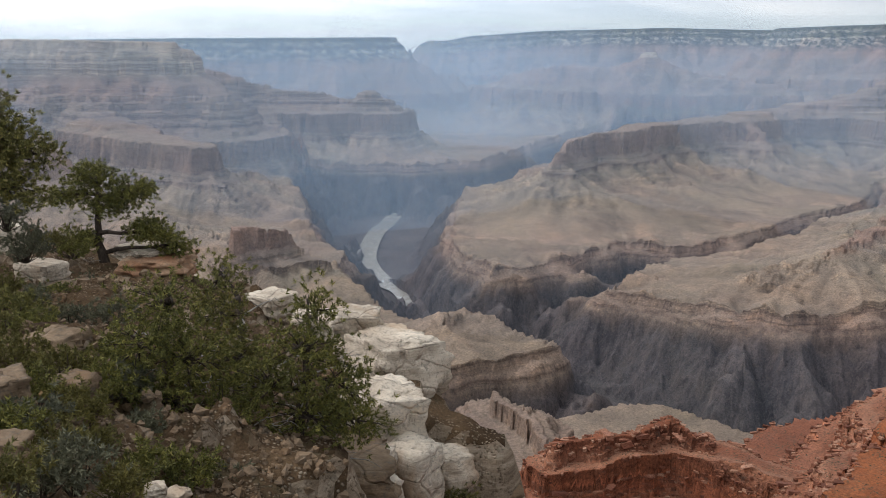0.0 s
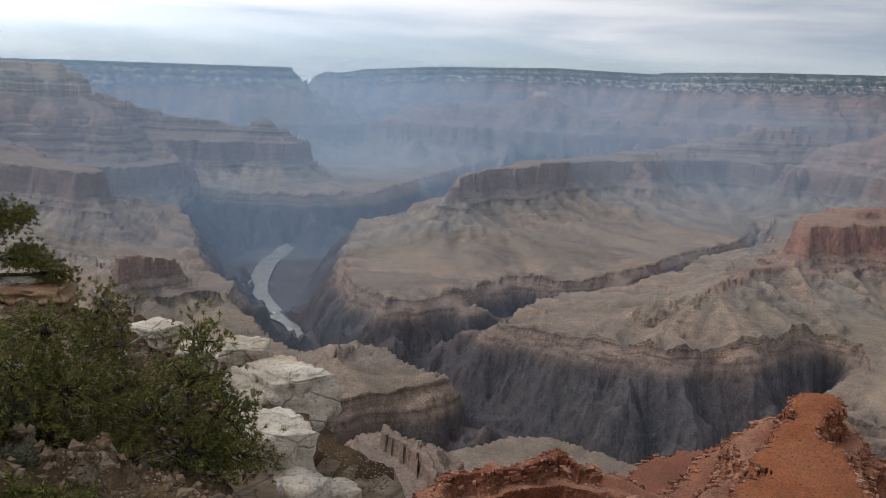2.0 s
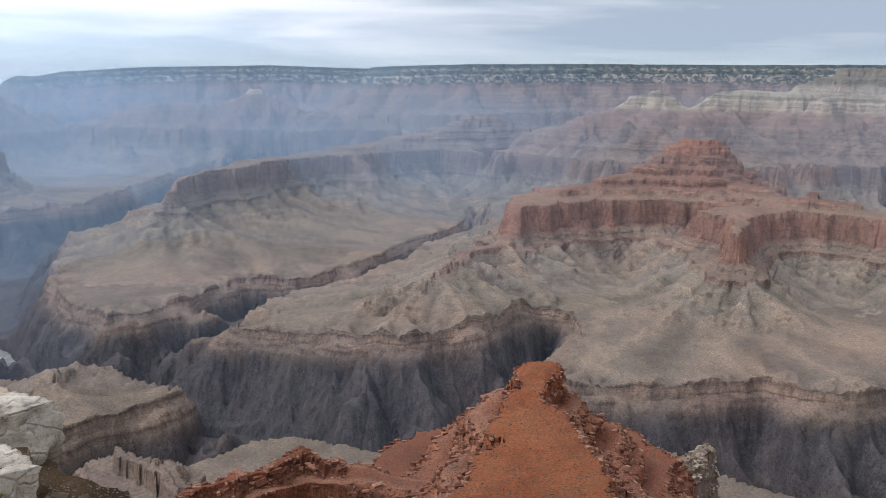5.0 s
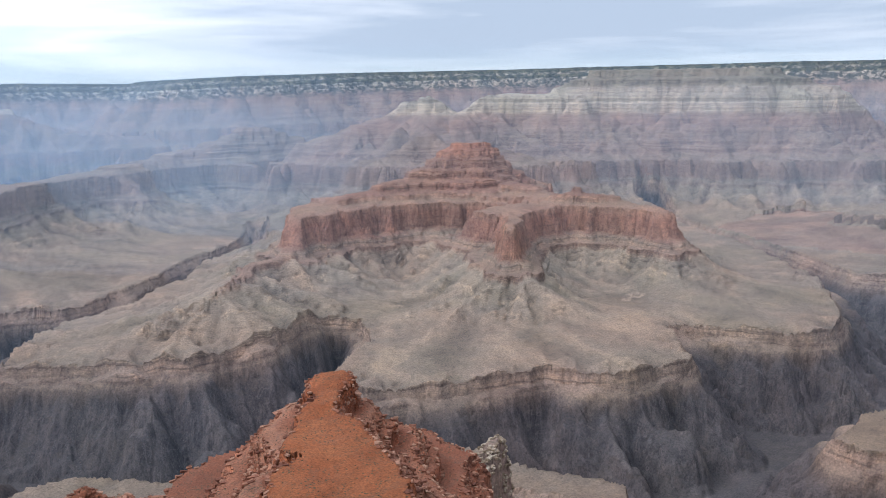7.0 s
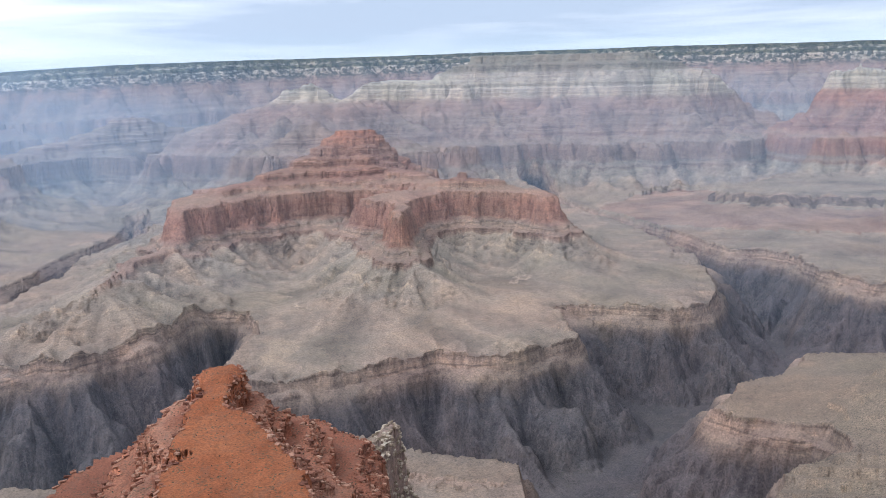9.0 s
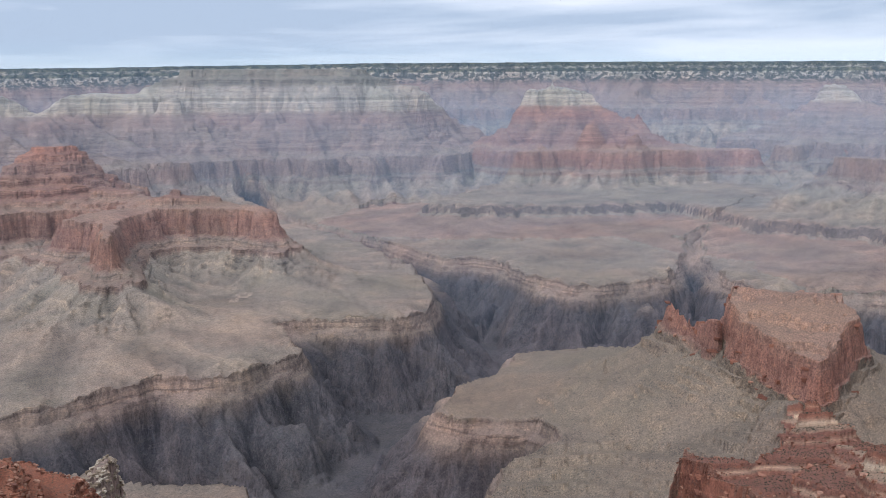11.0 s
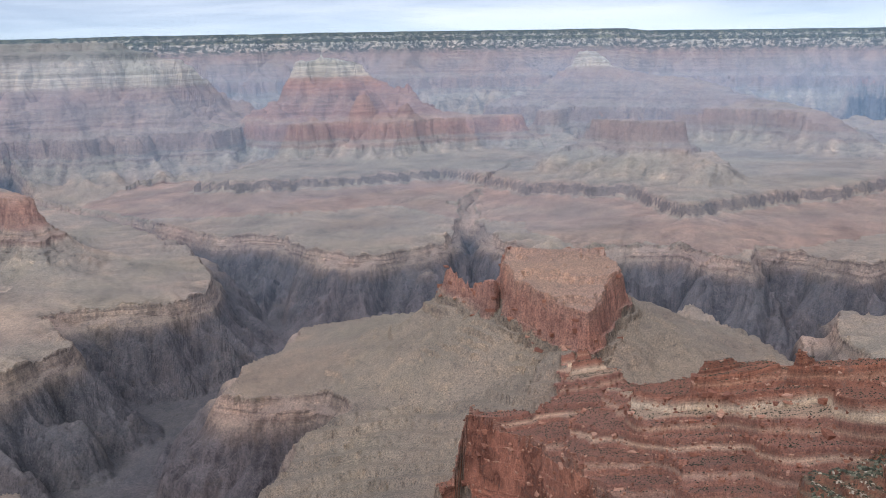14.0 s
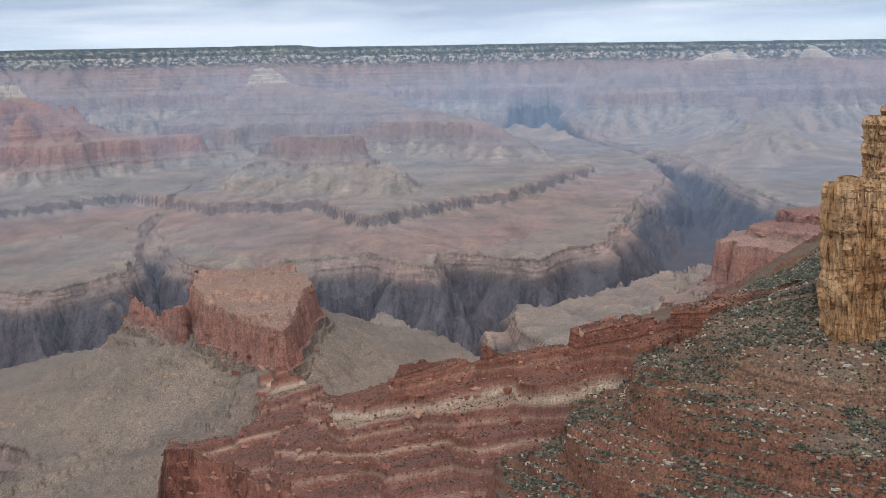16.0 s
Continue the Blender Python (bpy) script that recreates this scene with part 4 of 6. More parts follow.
def land(azimuths, radii):
    """Builds the canyon over a fan as the pieces of land that it is made of."""
    corners, level, owner = sheet(azimuths, radii)
    n, m = owner.shape
    ids = np.arange(n * m).reshape(n, m)
    quads = np.stack([ids[:-1, :-1], ids[:-1, 1:], ids[1:, 1:], ids[1:, :-1]], -1).reshape(-1, 4)
    whose = owner[:-1, :-1].ravel()
    corners, level = corners.reshape(-1, 3), level.reshape(-1, 2)
    storey_of = level[quads, 0].mean(1)
    for k, name in enumerate(OWNERS):
        mine = whose == k
        if not mine.any():
            continue
        label, category, kind = TAGS[name]
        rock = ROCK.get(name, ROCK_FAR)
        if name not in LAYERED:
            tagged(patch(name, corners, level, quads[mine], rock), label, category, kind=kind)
            continue
        root = tagged(new(name), label, category, kind=kind)
        high = 9999
        for low, storey in STOREYS:
            some = mine & (storey_of >= low) & (storey_of < high)
            high = low
            if some.sum() > 40:
                tagged(patch(storey, corners, level, quads[some], rock, root), STOREY_LABELS[storey])


FAN = np.arange(-28.5, 121.0, 0.095)
land(FAN, fan_radii(FAN, 680))


def behind():
    corners, level, owner = sheet(np.linspace(120.9, 331.6, 120), np.geomspace(0.28, 16.2, 90), carved=False)
    n, m = owner.shape
    ids = np.arange(n * m).reshape(n, m)
    quads = np.stack([ids[:-1, :-1], ids[:-1, 1:], ids[1:, 1:], ids[1:, :-1]], -1).reshape(-1, 4)
    tagged(patch("plateau_behind", corners.reshape(-1, 3), level.reshape(-1, 2), quads, ROCK_FAR), "wooded plateau and canyon behind the viewpoint", "ground", kind="structure")


behind()


def ribbon(points, half, z):
    bm = bmesh.new()
    last = None
    pts = [Vector((x * SCALE, y * SCALE, z)) for x, y in points]
    fine = []
    for i in range(len(pts) - 1):
        p0, p1, p2, p3 = pts[max(i - 1, 0)], pts[i], pts[i + 1], pts[min(i + 2, len(pts) - 1)]
        for k in range(8):
            u = k / 8
            fine.append(0.5 * (2 * p1 + (p2 - p0) * u + (2 * p0 - 5 * p1 + 4 * p2 - p3) * u * u + (3 * p1 - p0 - 3 * p2 + p3) * u**3))
    for i in range(len(fine) - 1):
        way = (fine[i + 1] - fine[i]).normalized()
        side = Vector((-way.y, way.x, 0)) * half
        row = [bm.verts.new(fine[i] + side), bm.verts.new(fine[i] - side)]
        if last:
            bm.faces.new((last[0], last[1], row[1], row[0]))
        last = row
    mesh = bpy.data.meshes.new("river")
    bm.to_mesh(mesh)
    bm.free()
    mesh.materials.append(WATER)
    return new("river", mesh)


tagged(ribbon(RIVER, 0.06 * SCALE, EYE + RIVER_LEVEL * SCALE / 1000), "silty brown-grey river with white rapids", "river", kind="structure")


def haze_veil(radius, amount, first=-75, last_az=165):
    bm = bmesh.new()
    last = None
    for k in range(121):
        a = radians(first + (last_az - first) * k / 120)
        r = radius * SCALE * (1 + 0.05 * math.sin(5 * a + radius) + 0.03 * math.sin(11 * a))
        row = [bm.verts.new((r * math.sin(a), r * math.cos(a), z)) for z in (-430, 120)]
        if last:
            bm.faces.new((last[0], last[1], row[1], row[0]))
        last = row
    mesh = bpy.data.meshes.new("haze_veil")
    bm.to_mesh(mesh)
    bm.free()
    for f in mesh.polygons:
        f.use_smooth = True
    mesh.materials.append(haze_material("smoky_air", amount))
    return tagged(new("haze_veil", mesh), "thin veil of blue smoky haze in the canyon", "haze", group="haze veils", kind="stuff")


# upright sheets added across the canyon to stand in for its haze
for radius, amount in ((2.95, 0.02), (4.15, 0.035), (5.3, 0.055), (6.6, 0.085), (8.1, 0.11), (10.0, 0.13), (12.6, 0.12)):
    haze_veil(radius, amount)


# ---------------------------------------------------------------- the rim at the viewpoint: slope, rocks, trees
def part(name, bm, material, parent=None, label="", smooth=True):
    """Links a bmesh as one mesh object, under its thing if one is given."""
    mesh = bpy.data.meshes.new(name)
    bm.to_mesh(mesh)
    bm.free()
    if smooth:
        mesh.polygons.foreach_set("use_smooth", np.ones(len(mesh.polygons), bool))
    mesh.materials.append(material)
    ob = new(name, mesh)
    if parent:
        ob.parent = parent
    return tagged(ob, label) if label else ob


def limestone(name, light, dark, lichen=0.5):
    m = Mat(name, 0.92, 0.15)
    big = m.noise(0.9, 5, 0.62)
    col = m.ramp(big, [(0.32, dark), (0.5, tuple(0.5 * (a + b) for a, b in zip(light, dark))), (0.62, light)])
    beds = m.noise(1.0, 6, 0.7, at=m.coords((0.6, 0.6, 7.0)))
    col = m.mix(0.55, col, m.ramp(beds, [(0.36, (0.45, 0.43, 0.41)), (0.5, (1, 1, 1)), (0.65, (1.22, 1.2, 1.16))]), "MULTIPLY")
    fine = m.noise(14.0, 6, 0.75)
    col = m.mix(0.6, col, m.ramp(fine, [(0.34, (0.5, 0.5, 0.5)), (0.5, (1, 1, 1)), (0.68, (1.2, 1.19, 1.16))]), "MULTIPLY")
    spots = m.grey(m.noise(5.0, 6, 0.8, dist=0.6), 0.55, 0.62)
    col = m.mix(m.math("MULTIPLY", spots, lichen), col, (0.085, 0.08, 0.07))
    stain = m.grey(m.noise(0.7, 4, 0.6, at=m.coords((1, 1, 0.5))), 0.56, 0.68)
    col = m.mix(m.math("MULTIPLY", stain, 0.45), col, (0.33, 0.18, 0.08))
    joints = m.n("TexVoronoi", Scale=1.1, Randomness=0.9)
    joints.feature = "DISTANCE_TO_EDGE"
    m.l(m.mix(0.12, m.coords((0.75, 0.75, 1.5)), m.n("TexNoise", Scale=3.0, Detail=3.0).outputs["Color"]), joints.inputs["Vector"])
    gap = m.grey(joints.outputs["Distance"], 0.0, 0.03)
    col = m.mix(m.math("MULTIPLY", m.math("SUBTRACT", 1.0, gap), 0.14), col, (0.12, 0.10, 0.08))
    pits = m.grey(m.noise(7.0, 5, 0.7), 0.42, 0.34)
    col = m.mix(m.math("MULTIPLY", pits, 0.5), col, (0.16, 0.14, 0.115))
    h = m.math("ADD", m.math("ADD", m.math("MULTIPLY", fine, 0.35), beds), m.math("MULTIPLY", gap, 0.6))
    return m.done(col, h, 0.8, 0.09)


LIMESTONE = limestone("pale_limestone", (0.66, 0.58, 0.47), (0.42, 0.345, 0.265), 0.55)
WEATHERED = limestone("weathered_ledge_rock", (0.25, 0.18, 0.118), (0.13, 0.088, 0.055), 0.55)
RUSTY = limestone("rusty_ledge_rock", (0.42, 0.30, 0.20), (0.26, 0.12, 0.06), 0.35)


def earth_material():
    m = Mat("stony_earth", 0.97, 0.08)
    col = m.ramp(m.noise(0.5, 6, 0.65), [(0.32, (0.042, 0.027, 0.016)), (0.5, (0.085, 0.054, 0.03)), (0.66, (0.16, 0.105, 0.06))])
    vor = m.n("TexVoronoi", Scale=14.0)
    m.l(m.n("NewGeometry").outputs["Position"], vor.inputs["Vector"])
    stone = m.math("MULTIPLY", m.grey(vor.outputs["Distance"], 0.42, 0.2), m.grey(m.noise(1.3, 4), 0.44, 0.56))
    col = m.mix(m.math("MULTIPLY", stone, 0.75), col, m.ramp(m.noise(3.0, 3), [(0.4, (0.30, 0.23, 0.16)), (0.6, (0.52, 0.43, 0.32))]))
    fine = m.noise(20.0, 5, 0.75)
    col = m.mix(0.7, col, m.ramp(fine, [(0.34, (0.45, 0.45, 0.45)), (0.5, (1, 1, 1)), (0.68, (1.35, 1.3, 1.25))]), "MULTIPLY")
    litter = m.grey(m.noise(2.2, 5, 0.7), 0.54, 0.62)
    col = m.mix(m.math("MULTIPLY", litter, 0.6), col, (0.075, 0.062, 0.035))
    face = m.ramp(m.noise(1.0, 6, 0.7, at=m.coords((0.7, 0.7, 5.0))), [(0.36, (0.16, 0.12, 0.085)), (0.5, (0.29, 0.225, 0.16)), (0.64, (0.42, 0.345, 0.26))])
    col = m.mix(m.grey(flatness(m), 0.62, 0.42), col, face)
    return m.done(col, m.math("ADD", fine, m.math("MULTIPLY", stone, 1.2)), 0.9, 0.06)


EARTH = earth_material()


def leaf_material(name, dark, mid, light):
    m = Mat(name, 0.75, 0.2)
    r = m.n("NewGeometry").outputs["Random Per Island"]
    col = m.ramp(r, [(0.0, dark), (0.45, mid), (1.0, light)])
    clump = m.noise(1.6, 3, 0.6)
    col = m.mix(0.7, col, m.ramp(clump, [(0.35, (0.62, 0.66, 0.62)), (0.65, (1.3, 1.25, 1.0))]), "MULTIPLY")
    m.b.inputs["Transmission Weight"].default_value = 0.0
    m.b.inputs["Subsurface Weight"].default_value = 0.0
    return m.done(col)


PINE = leaf_material("pinyon_needles", (0.045, 0.05, 0.016), (0.11, 0.112, 0.032), (0.23, 0.21, 0.06))
JUNIPER = leaf_material("juniper_sprays", (0.055, 0.058, 0.022), (0.13, 0.125, 0.04), (0.24, 0.21, 0.07))
SAGE = leaf_material("grey_shrub_leaves", (0.065, 0.068, 0.048), (0.11, 0.112, 0.078), (0.17, 0.165, 0.115))
OLIVE = leaf_material("olive_shrub_leaves", (0.06, 0.055, 0.018), (0.11, 0.10, 0.032), (0.19, 0.165, 0.055))


def bark_material(name, dark, light):
    m = Mat(name, 0.95, 0.1)
    g = m.noise(9.0, 5, 0.7, at=m.coords((1, 1, 0.2)))
    return m.done(m.ramp(g, [(0.35, dark), (0.65, light)]), g, 0.9, 0.03)


BARK = bark_material("dark_bark", (0.028, 0.022, 0.018), (0.085, 0.066, 0.052))
DEADWOOD = bark_material("bleached_deadwood", (0.20, 0.185, 0.165), (0.36, 0.34, 0.31))

# the broken edge of the rim, in plan
EDGE = [(0.6, 8.0), (-0.5, 11.5), (-1.25, 14.4), (-0.9, 15.7), (1.4, 15.8), (1.9, 16.6), (0.9, 17.4), (0.2, 18.4), (-0.2, 20.4), (-1.9, 21.8), (-3.2, 24.2), (-5.4, 26.4), (-8.4, 29.6), (-13.0, 33.5), (-18.0, 36.0)]


def slope_height(x, y):
    """Height of the ground that falls away beside the viewpoint, and how far it lies beyond the edge."""
    best = np.full(x.shape, 99.0)
    side = np.zeros(x.shape)
    for a, b in zip(EDGE, EDGE[1:]):
        d, _ = segment(x, y, a, b)
        s = (b[0] - a[0]) * (y - a[1]) - (b[1] - a[1]) * (x - a[0])
        nearer = d < best
        best, side = np.where(nearer, d, best), np.where(nearer, -s, side)
    beyond = np.where(side > 0, best, -best) + (fbm(x * 0.8, y * 0.8, 5, 3) - 0.5) * 0.9 + 0.35
    z = -1.5 - 0.15 * y - 0.33 * np.maximum(x + 5, 0) + 0.10 * np.maximum(-x - 5, 0)
    lump = (fbm(x * 0.35, y * 0.35, 7, 4) - 0.5) * 1.5 + (fbm(x * 1.6, y * 1.6, 9, 4) - 0.5) * 0.8
    z = z + lump
    z = stair(z + 0.06 * x, 0.55, 0.55) - 0.06 * x
    z = z - np.interp(beyond, [-0.2, 0.0, 0.4, 1.2, 3.0, 14.0], [0, 0.25, 1.6, 4.2, 7.0, 26.0])
    z = z + (fbm(x * 5, y * 5, 13, 3) - 0.5) * 0.16
    return z, beyond


def rim_slope():
    gx, gy = np.meshgrid(np.arange(-22, 9.01, 0.16), np.arange(2.6, 42.01, 0.16), indexing="ij")
    z, _ = slope_height(gx.ravel(), gy.ravel())
    n, m = gx.shape
    ids = np.arange(n * m).reshape(n, m)
    quads = np.stack([ids[:-1, :-1], ids[1:, :-1], ids[1:, 1:], ids[:-1, 1:]], -1).reshape(-1, 4)
    corners = np.stack([gx.ravel(), gy.ravel(), z], -1)
    return tagged(patch("rim_slope", corners, np.stack([z * 0, z * 0], -1), quads, EARTH), "steep stony slope below the rim with brown earth", "ground", kind="structure")


rim_slope()


def boulder(name, place, size, seed, material, turn=0.0, label="", category="rock", group="", cuts=5, blocky=0.74, rough=1.35):
    """A bedded limestone block: a cube worn round, with steps along its beds."""
    bm = bmesh.new()
    bmesh.ops.create_cube(bm, size=2.0)
    bmesh.ops.subdivide_edges(bm, edges=bm.edges[:], cuts=cuts * 2 + 3, use_grid_fill=True)
    off = Vector((seed * 3.7, seed * 1.3, seed * 7.1))
    for v in bm.verts:
        p = v.co.copy()
        ball = p.normalized()
        p = p * blocky + ball * (1.25 * (1 - blocky))
        n1 = noise.fractal(p * 0.9 + off, 0.9, 2.0, 4)
        bed = noise.noise(Vector((0.25 * p.x, 0.25 * p.y, p.z * 3.2)) + off)
        n2 = noise.fractal(p * 3.5 + off, 0.8, 2.0, 3)
        cell = noise.voronoi(p * 1.15 + off)[0]
        p += Vector((ball.x, ball.y, 0.4 * ball.z)) * rough * (0.22 * n1 + 0.16 * bed + 0.07 * n2 - 0.16 * max(0.0, 0.16 - (cell[1] - cell[0])) * 4)
        v.co = Vector((p.x * size[0] / 2, p.y * size[1] / 2, p.z * size[2] / 2))
    ob = part(name, bm, material)
    ob.matrix_world = pose(*place, 0, 0, turn)
    return tagged(ob, label or "pale weathered limestone block on the rim", category, group)


ROCKS = [
    # name, place, size, material, label
    ("rock_block", (-1.80, 19.36, -4.57), (0.95, 1.0, 0.85), LIMESTONE, "squarish cream limestone block on the cliff edge"),
    ("cliff_boulder", (-0.95, 18.38, -5.13), (1.62, 1.8, 1.62), LIMESTONE, "large cream limestone boulder jutting over the edge"),
    ("rock_block", (-1.89, 17.84, -5.23), (0.55, 0.6, 0.5), LIMESTONE, "small cream limestone block under the boulder"),
    ("cliff_buttress", (-1.01, 16.07, -5.50), (1.3, 1.6, 1.9), LIMESTONE, "cracked cream limestone buttress below the boulder"),
    ("cliff_buttress", (-0.71, 15.17, -6.04), (1.05, 1.4, 1.7), LIMESTONE, "grey weathered limestone buttress at the cliff foot"),
    ("ledge_slab", (-1.68, 13.91, -5.25), (1.75, 1.5, 0.75), WEATHERED, "layered limestone ledge with a pale broken face"),
    ("ledge_slab", (-2.16, 13.56, -4.92), (0.9, 1.0, 0.5), WEATHERED, "low stone ledge half buried in the slope"),
    ("rock_block", (-1.13, 14.32, -5.22), (0.55, 0.7, 0.5), LIMESTONE, "rounded pale stone at the end of the ledge"),
    ("rock_block", (0.18, 15.86, -6.04), (0.75, 0.8, 0.75), LIMESTONE, "pale stone on the edge beside a dark shrub"),
    ("rock_block", (0.90, 16.47, -6.55), (0.5, 0.6, 0.36), WEATHERED, "flat weathered stone on the edge"),
    ("rock_block", (1.28, 16.35, -6.74), (0.5, 0.6, 0.34), WEATHERED, "small rounded stone on the edge"),
    ("ledge_slab", (-8.70, 26.94, -4.68), (1.35, 1.5, 0.34), LIMESTONE, "flat white-topped ledge stone under the tree"),
    ("rusty_ledge", (-8.13, 26.60, -5.05), (2.1, 1.8, 0.75), RUSTY, "rust-stained limestone ledge below the tree"),
    ("ledge_slab", (-7.92, 20.73, -4.44), (2.1, 2.2, 0.6), WEATHERED, "broad pale ledge sloping below the trees"),
    ("rock_block", (-9.70, 22.28, -4.29), (0.8, 1.0, 0.8), LIMESTONE, "tilted pale limestone rock among grey shrubs"),
    ("rock_stack", (-11.29, 23.96, -3.64), (0.9, 1.0, 0.65), LIMESTONE, "stack of thin pale limestone layers"),
    ("rock_block", (-4.15, 22.21, -4.87), (0.95, 1.0, 0.6), LIMESTONE, "white limestone rock behind a pinyon tree"),
    ("rock_block", (-2.94, 21.36, -5.15), (0.9, 1.0, 0.7), LIMESTONE, "white limestone rock at the head of the cliff"),
    ("rock_block", (-4.97, 10.14, -2.47), (0.55, 0.6, 0.5), WEATHERED, "weathered stone standing out of the slope"),
    ("rock_block", (-5.79, 13.58, -3.12), (0.8, 0.8, 0.6), WEATHERED, "weathered stone step in the slope"),
    ("rock_block", (-2.83, 8.71, -2.90), (0.2, 0.25, 0.16), LIMESTONE, "small pale stone lying on the slope"),
    ("rock_block", (-2.70, 8.91, -3.04), (0.26, 0.22, 0.1), LIMESTONE, "flat pale stone lying on the slope"),
    ("rock_block", (-3.83, 7.87, -2.09), (0.35, 0.4, 0.28), WEATHERED, "grey stone lying on the slope"),
    ("cliff_buttress", (-1.39, 14.11, -5.82), (1.4, 1.4, 1.1), LIMESTONE, "pale broken limestone under the ledge"),
    ("rock_block", (-4.64, 11.30, -2.84), (0.5, 0.5, 0.35), WEATHERED, "weathered stone on the earth slope"),
]
for k, (name, place, size, material, label) in enumerate(ROCKS):
    boulder(name, place, size, 3 + k * 2, material, turn=37 * k % 90, label=label, group="rim rocks", cuts=6 if size[0] > 1.2 else 3)


STONE_SHAPE = [Vector(v) for v in ((0, 0, 0.7), (0.9, 0.1, 0.1), (0.2, 0.95, 0.0), (-0.85, 0.3, 0.15), (-0.3, -0.9, 0.05), (0.5, -0.7, 0.2), (0.1, 0.0, -0.6))]
STONE_FACES = ((0, 1, 2), (0, 2, 3), (0, 3, 4), (0, 4, 5), (0, 5, 1), (6, 2, 1), (6, 3, 2), (6, 4, 3), (6, 5, 4), (6, 1, 5))


def strew():
    rng = random.Random(5)
    n = 11000
    ys = np.array([rng.uniform(5.5, 26) for _ in range(n)])
    xs = -np.array([rng.uniform(0.06, 0.62) for _ in range(n)]) * ys
    zs, beyond = slope_height(xs, ys)
    verts, faces = [], []
    for x, y, z, b in zip(xs, ys, zs, beyond):
        if b > -0.2:
            continue
        r = rng.choice((0.02, 0.025, 0.03, 0.04, 0.06, 0.09)) * rng.uniform(0.7, 1.5)
        turn = Euler((rng.random() * 6, rng.random() * 6, rng.random() * 6)).to_matrix()
        k = len(verts)
        verts += [Vector((x, y, z)) + turn @ (v * r * rng.uniform(0.8, 1.2)) for v in STONE_SHAPE]
        faces += [tuple(k + i for i in f) for f in STONE_FACES]
    mesh = bpy.data.meshes.new("loose_stones")
    mesh.from_pydata(verts, [], faces)
    mesh.materials.append(WEATHERED)
    tagged(new("loose_stones", mesh), "pale chips of limestone strewn over the slope", "stones", kind="stuff")


strew()


def tube(bm, points, radii, sides=7):
    """A tapered limb along points."""
    rings = []
    for i, (p, r) in enumerate(zip(points, radii)):
        way = (points[min(i + 1, len(points) - 1)] - points[max(i - 1, 0)]).normalized()
        a = way.orthogonal().normalized()
        b = way.cross(a)
        rings.append([bm.verts.new(p + (a * math.cos(2 * math.pi * k / sides) + b * math.sin(2 * math.pi * k / sides)) * r) for k in range(sides)])
    for low, high in zip(rings, rings[1:]):
        for k in range(sides):
            bm.faces.new((low[k], low[(k + 1) % sides], high[(k + 1) % sides], high[k]))
    bm.faces.new(rings[-1])


def bend(a, b, rng, amount, n=6):
    pts = []
    sag = Vector((rng.uniform(-1, 1), rng.uniform(-1, 1), rng.uniform(-0.6, 0.6))) * (b - a).length * amount
    for i in range(n + 1):
        u = i / n
        jit = Vector((rng.uniform(-1, 1), rng.uniform(-1, 1), rng.uniform(-1, 1))) * (b - a).length * amount * 0.18 * (0 < i < n)
        pts.append(a.lerp(b, u) + sag * math.sin(math.pi * u) + jit)
    return pts


def foliage(name, tips, rng, material, parent, leaf=0.10, spread=0.2, per=110, label=""):
    """Needle sprays round every twig tip: thin blades in loose tufts."""
    verts, faces = [], []
    for tip, out in tips:
        for _ in range(5):
            c = tip + Vector((rng.gauss(0, 1), rng.gauss(0, 1), rng.gauss(0, 0.7))) * spread
            axis = (out + Vector((rng.gauss(0, 0.6), rng.gauss(0, 0.6), rng.gauss(0.25, 0.5)))).normalized()
            for _ in range(per // 5):
                way = (axis * 0.7 + Vector((rng.gauss(0, 0.6), rng.gauss(0, 0.6), rng.gauss(0, 0.6)))).normalized()
                s = leaf * rng.uniform(0.6, 1.3)
                side = way.orthogonal().normalized()
                side = (side * math.cos(k0 := rng.uniform(0, 6.28)) + way.cross(side) * math.sin(k0)) * s * 0.16
                base = c + axis * rng.uniform(-0.6, 0.6) * leaf
                k = len(verts)
                verts += [base - side * 0.9, base + way * s, base + way * s * 0.35 + side * 0.9]
                faces.append((k, k + 1, k + 2))
    mesh = bpy.data.meshes.new(name)
    mesh.from_pydata(verts, [], faces)
    mesh.materials.append(material)
    ob = new(name, mesh)
    ob.parent = parent
    return tagged(ob, label) if label else ob


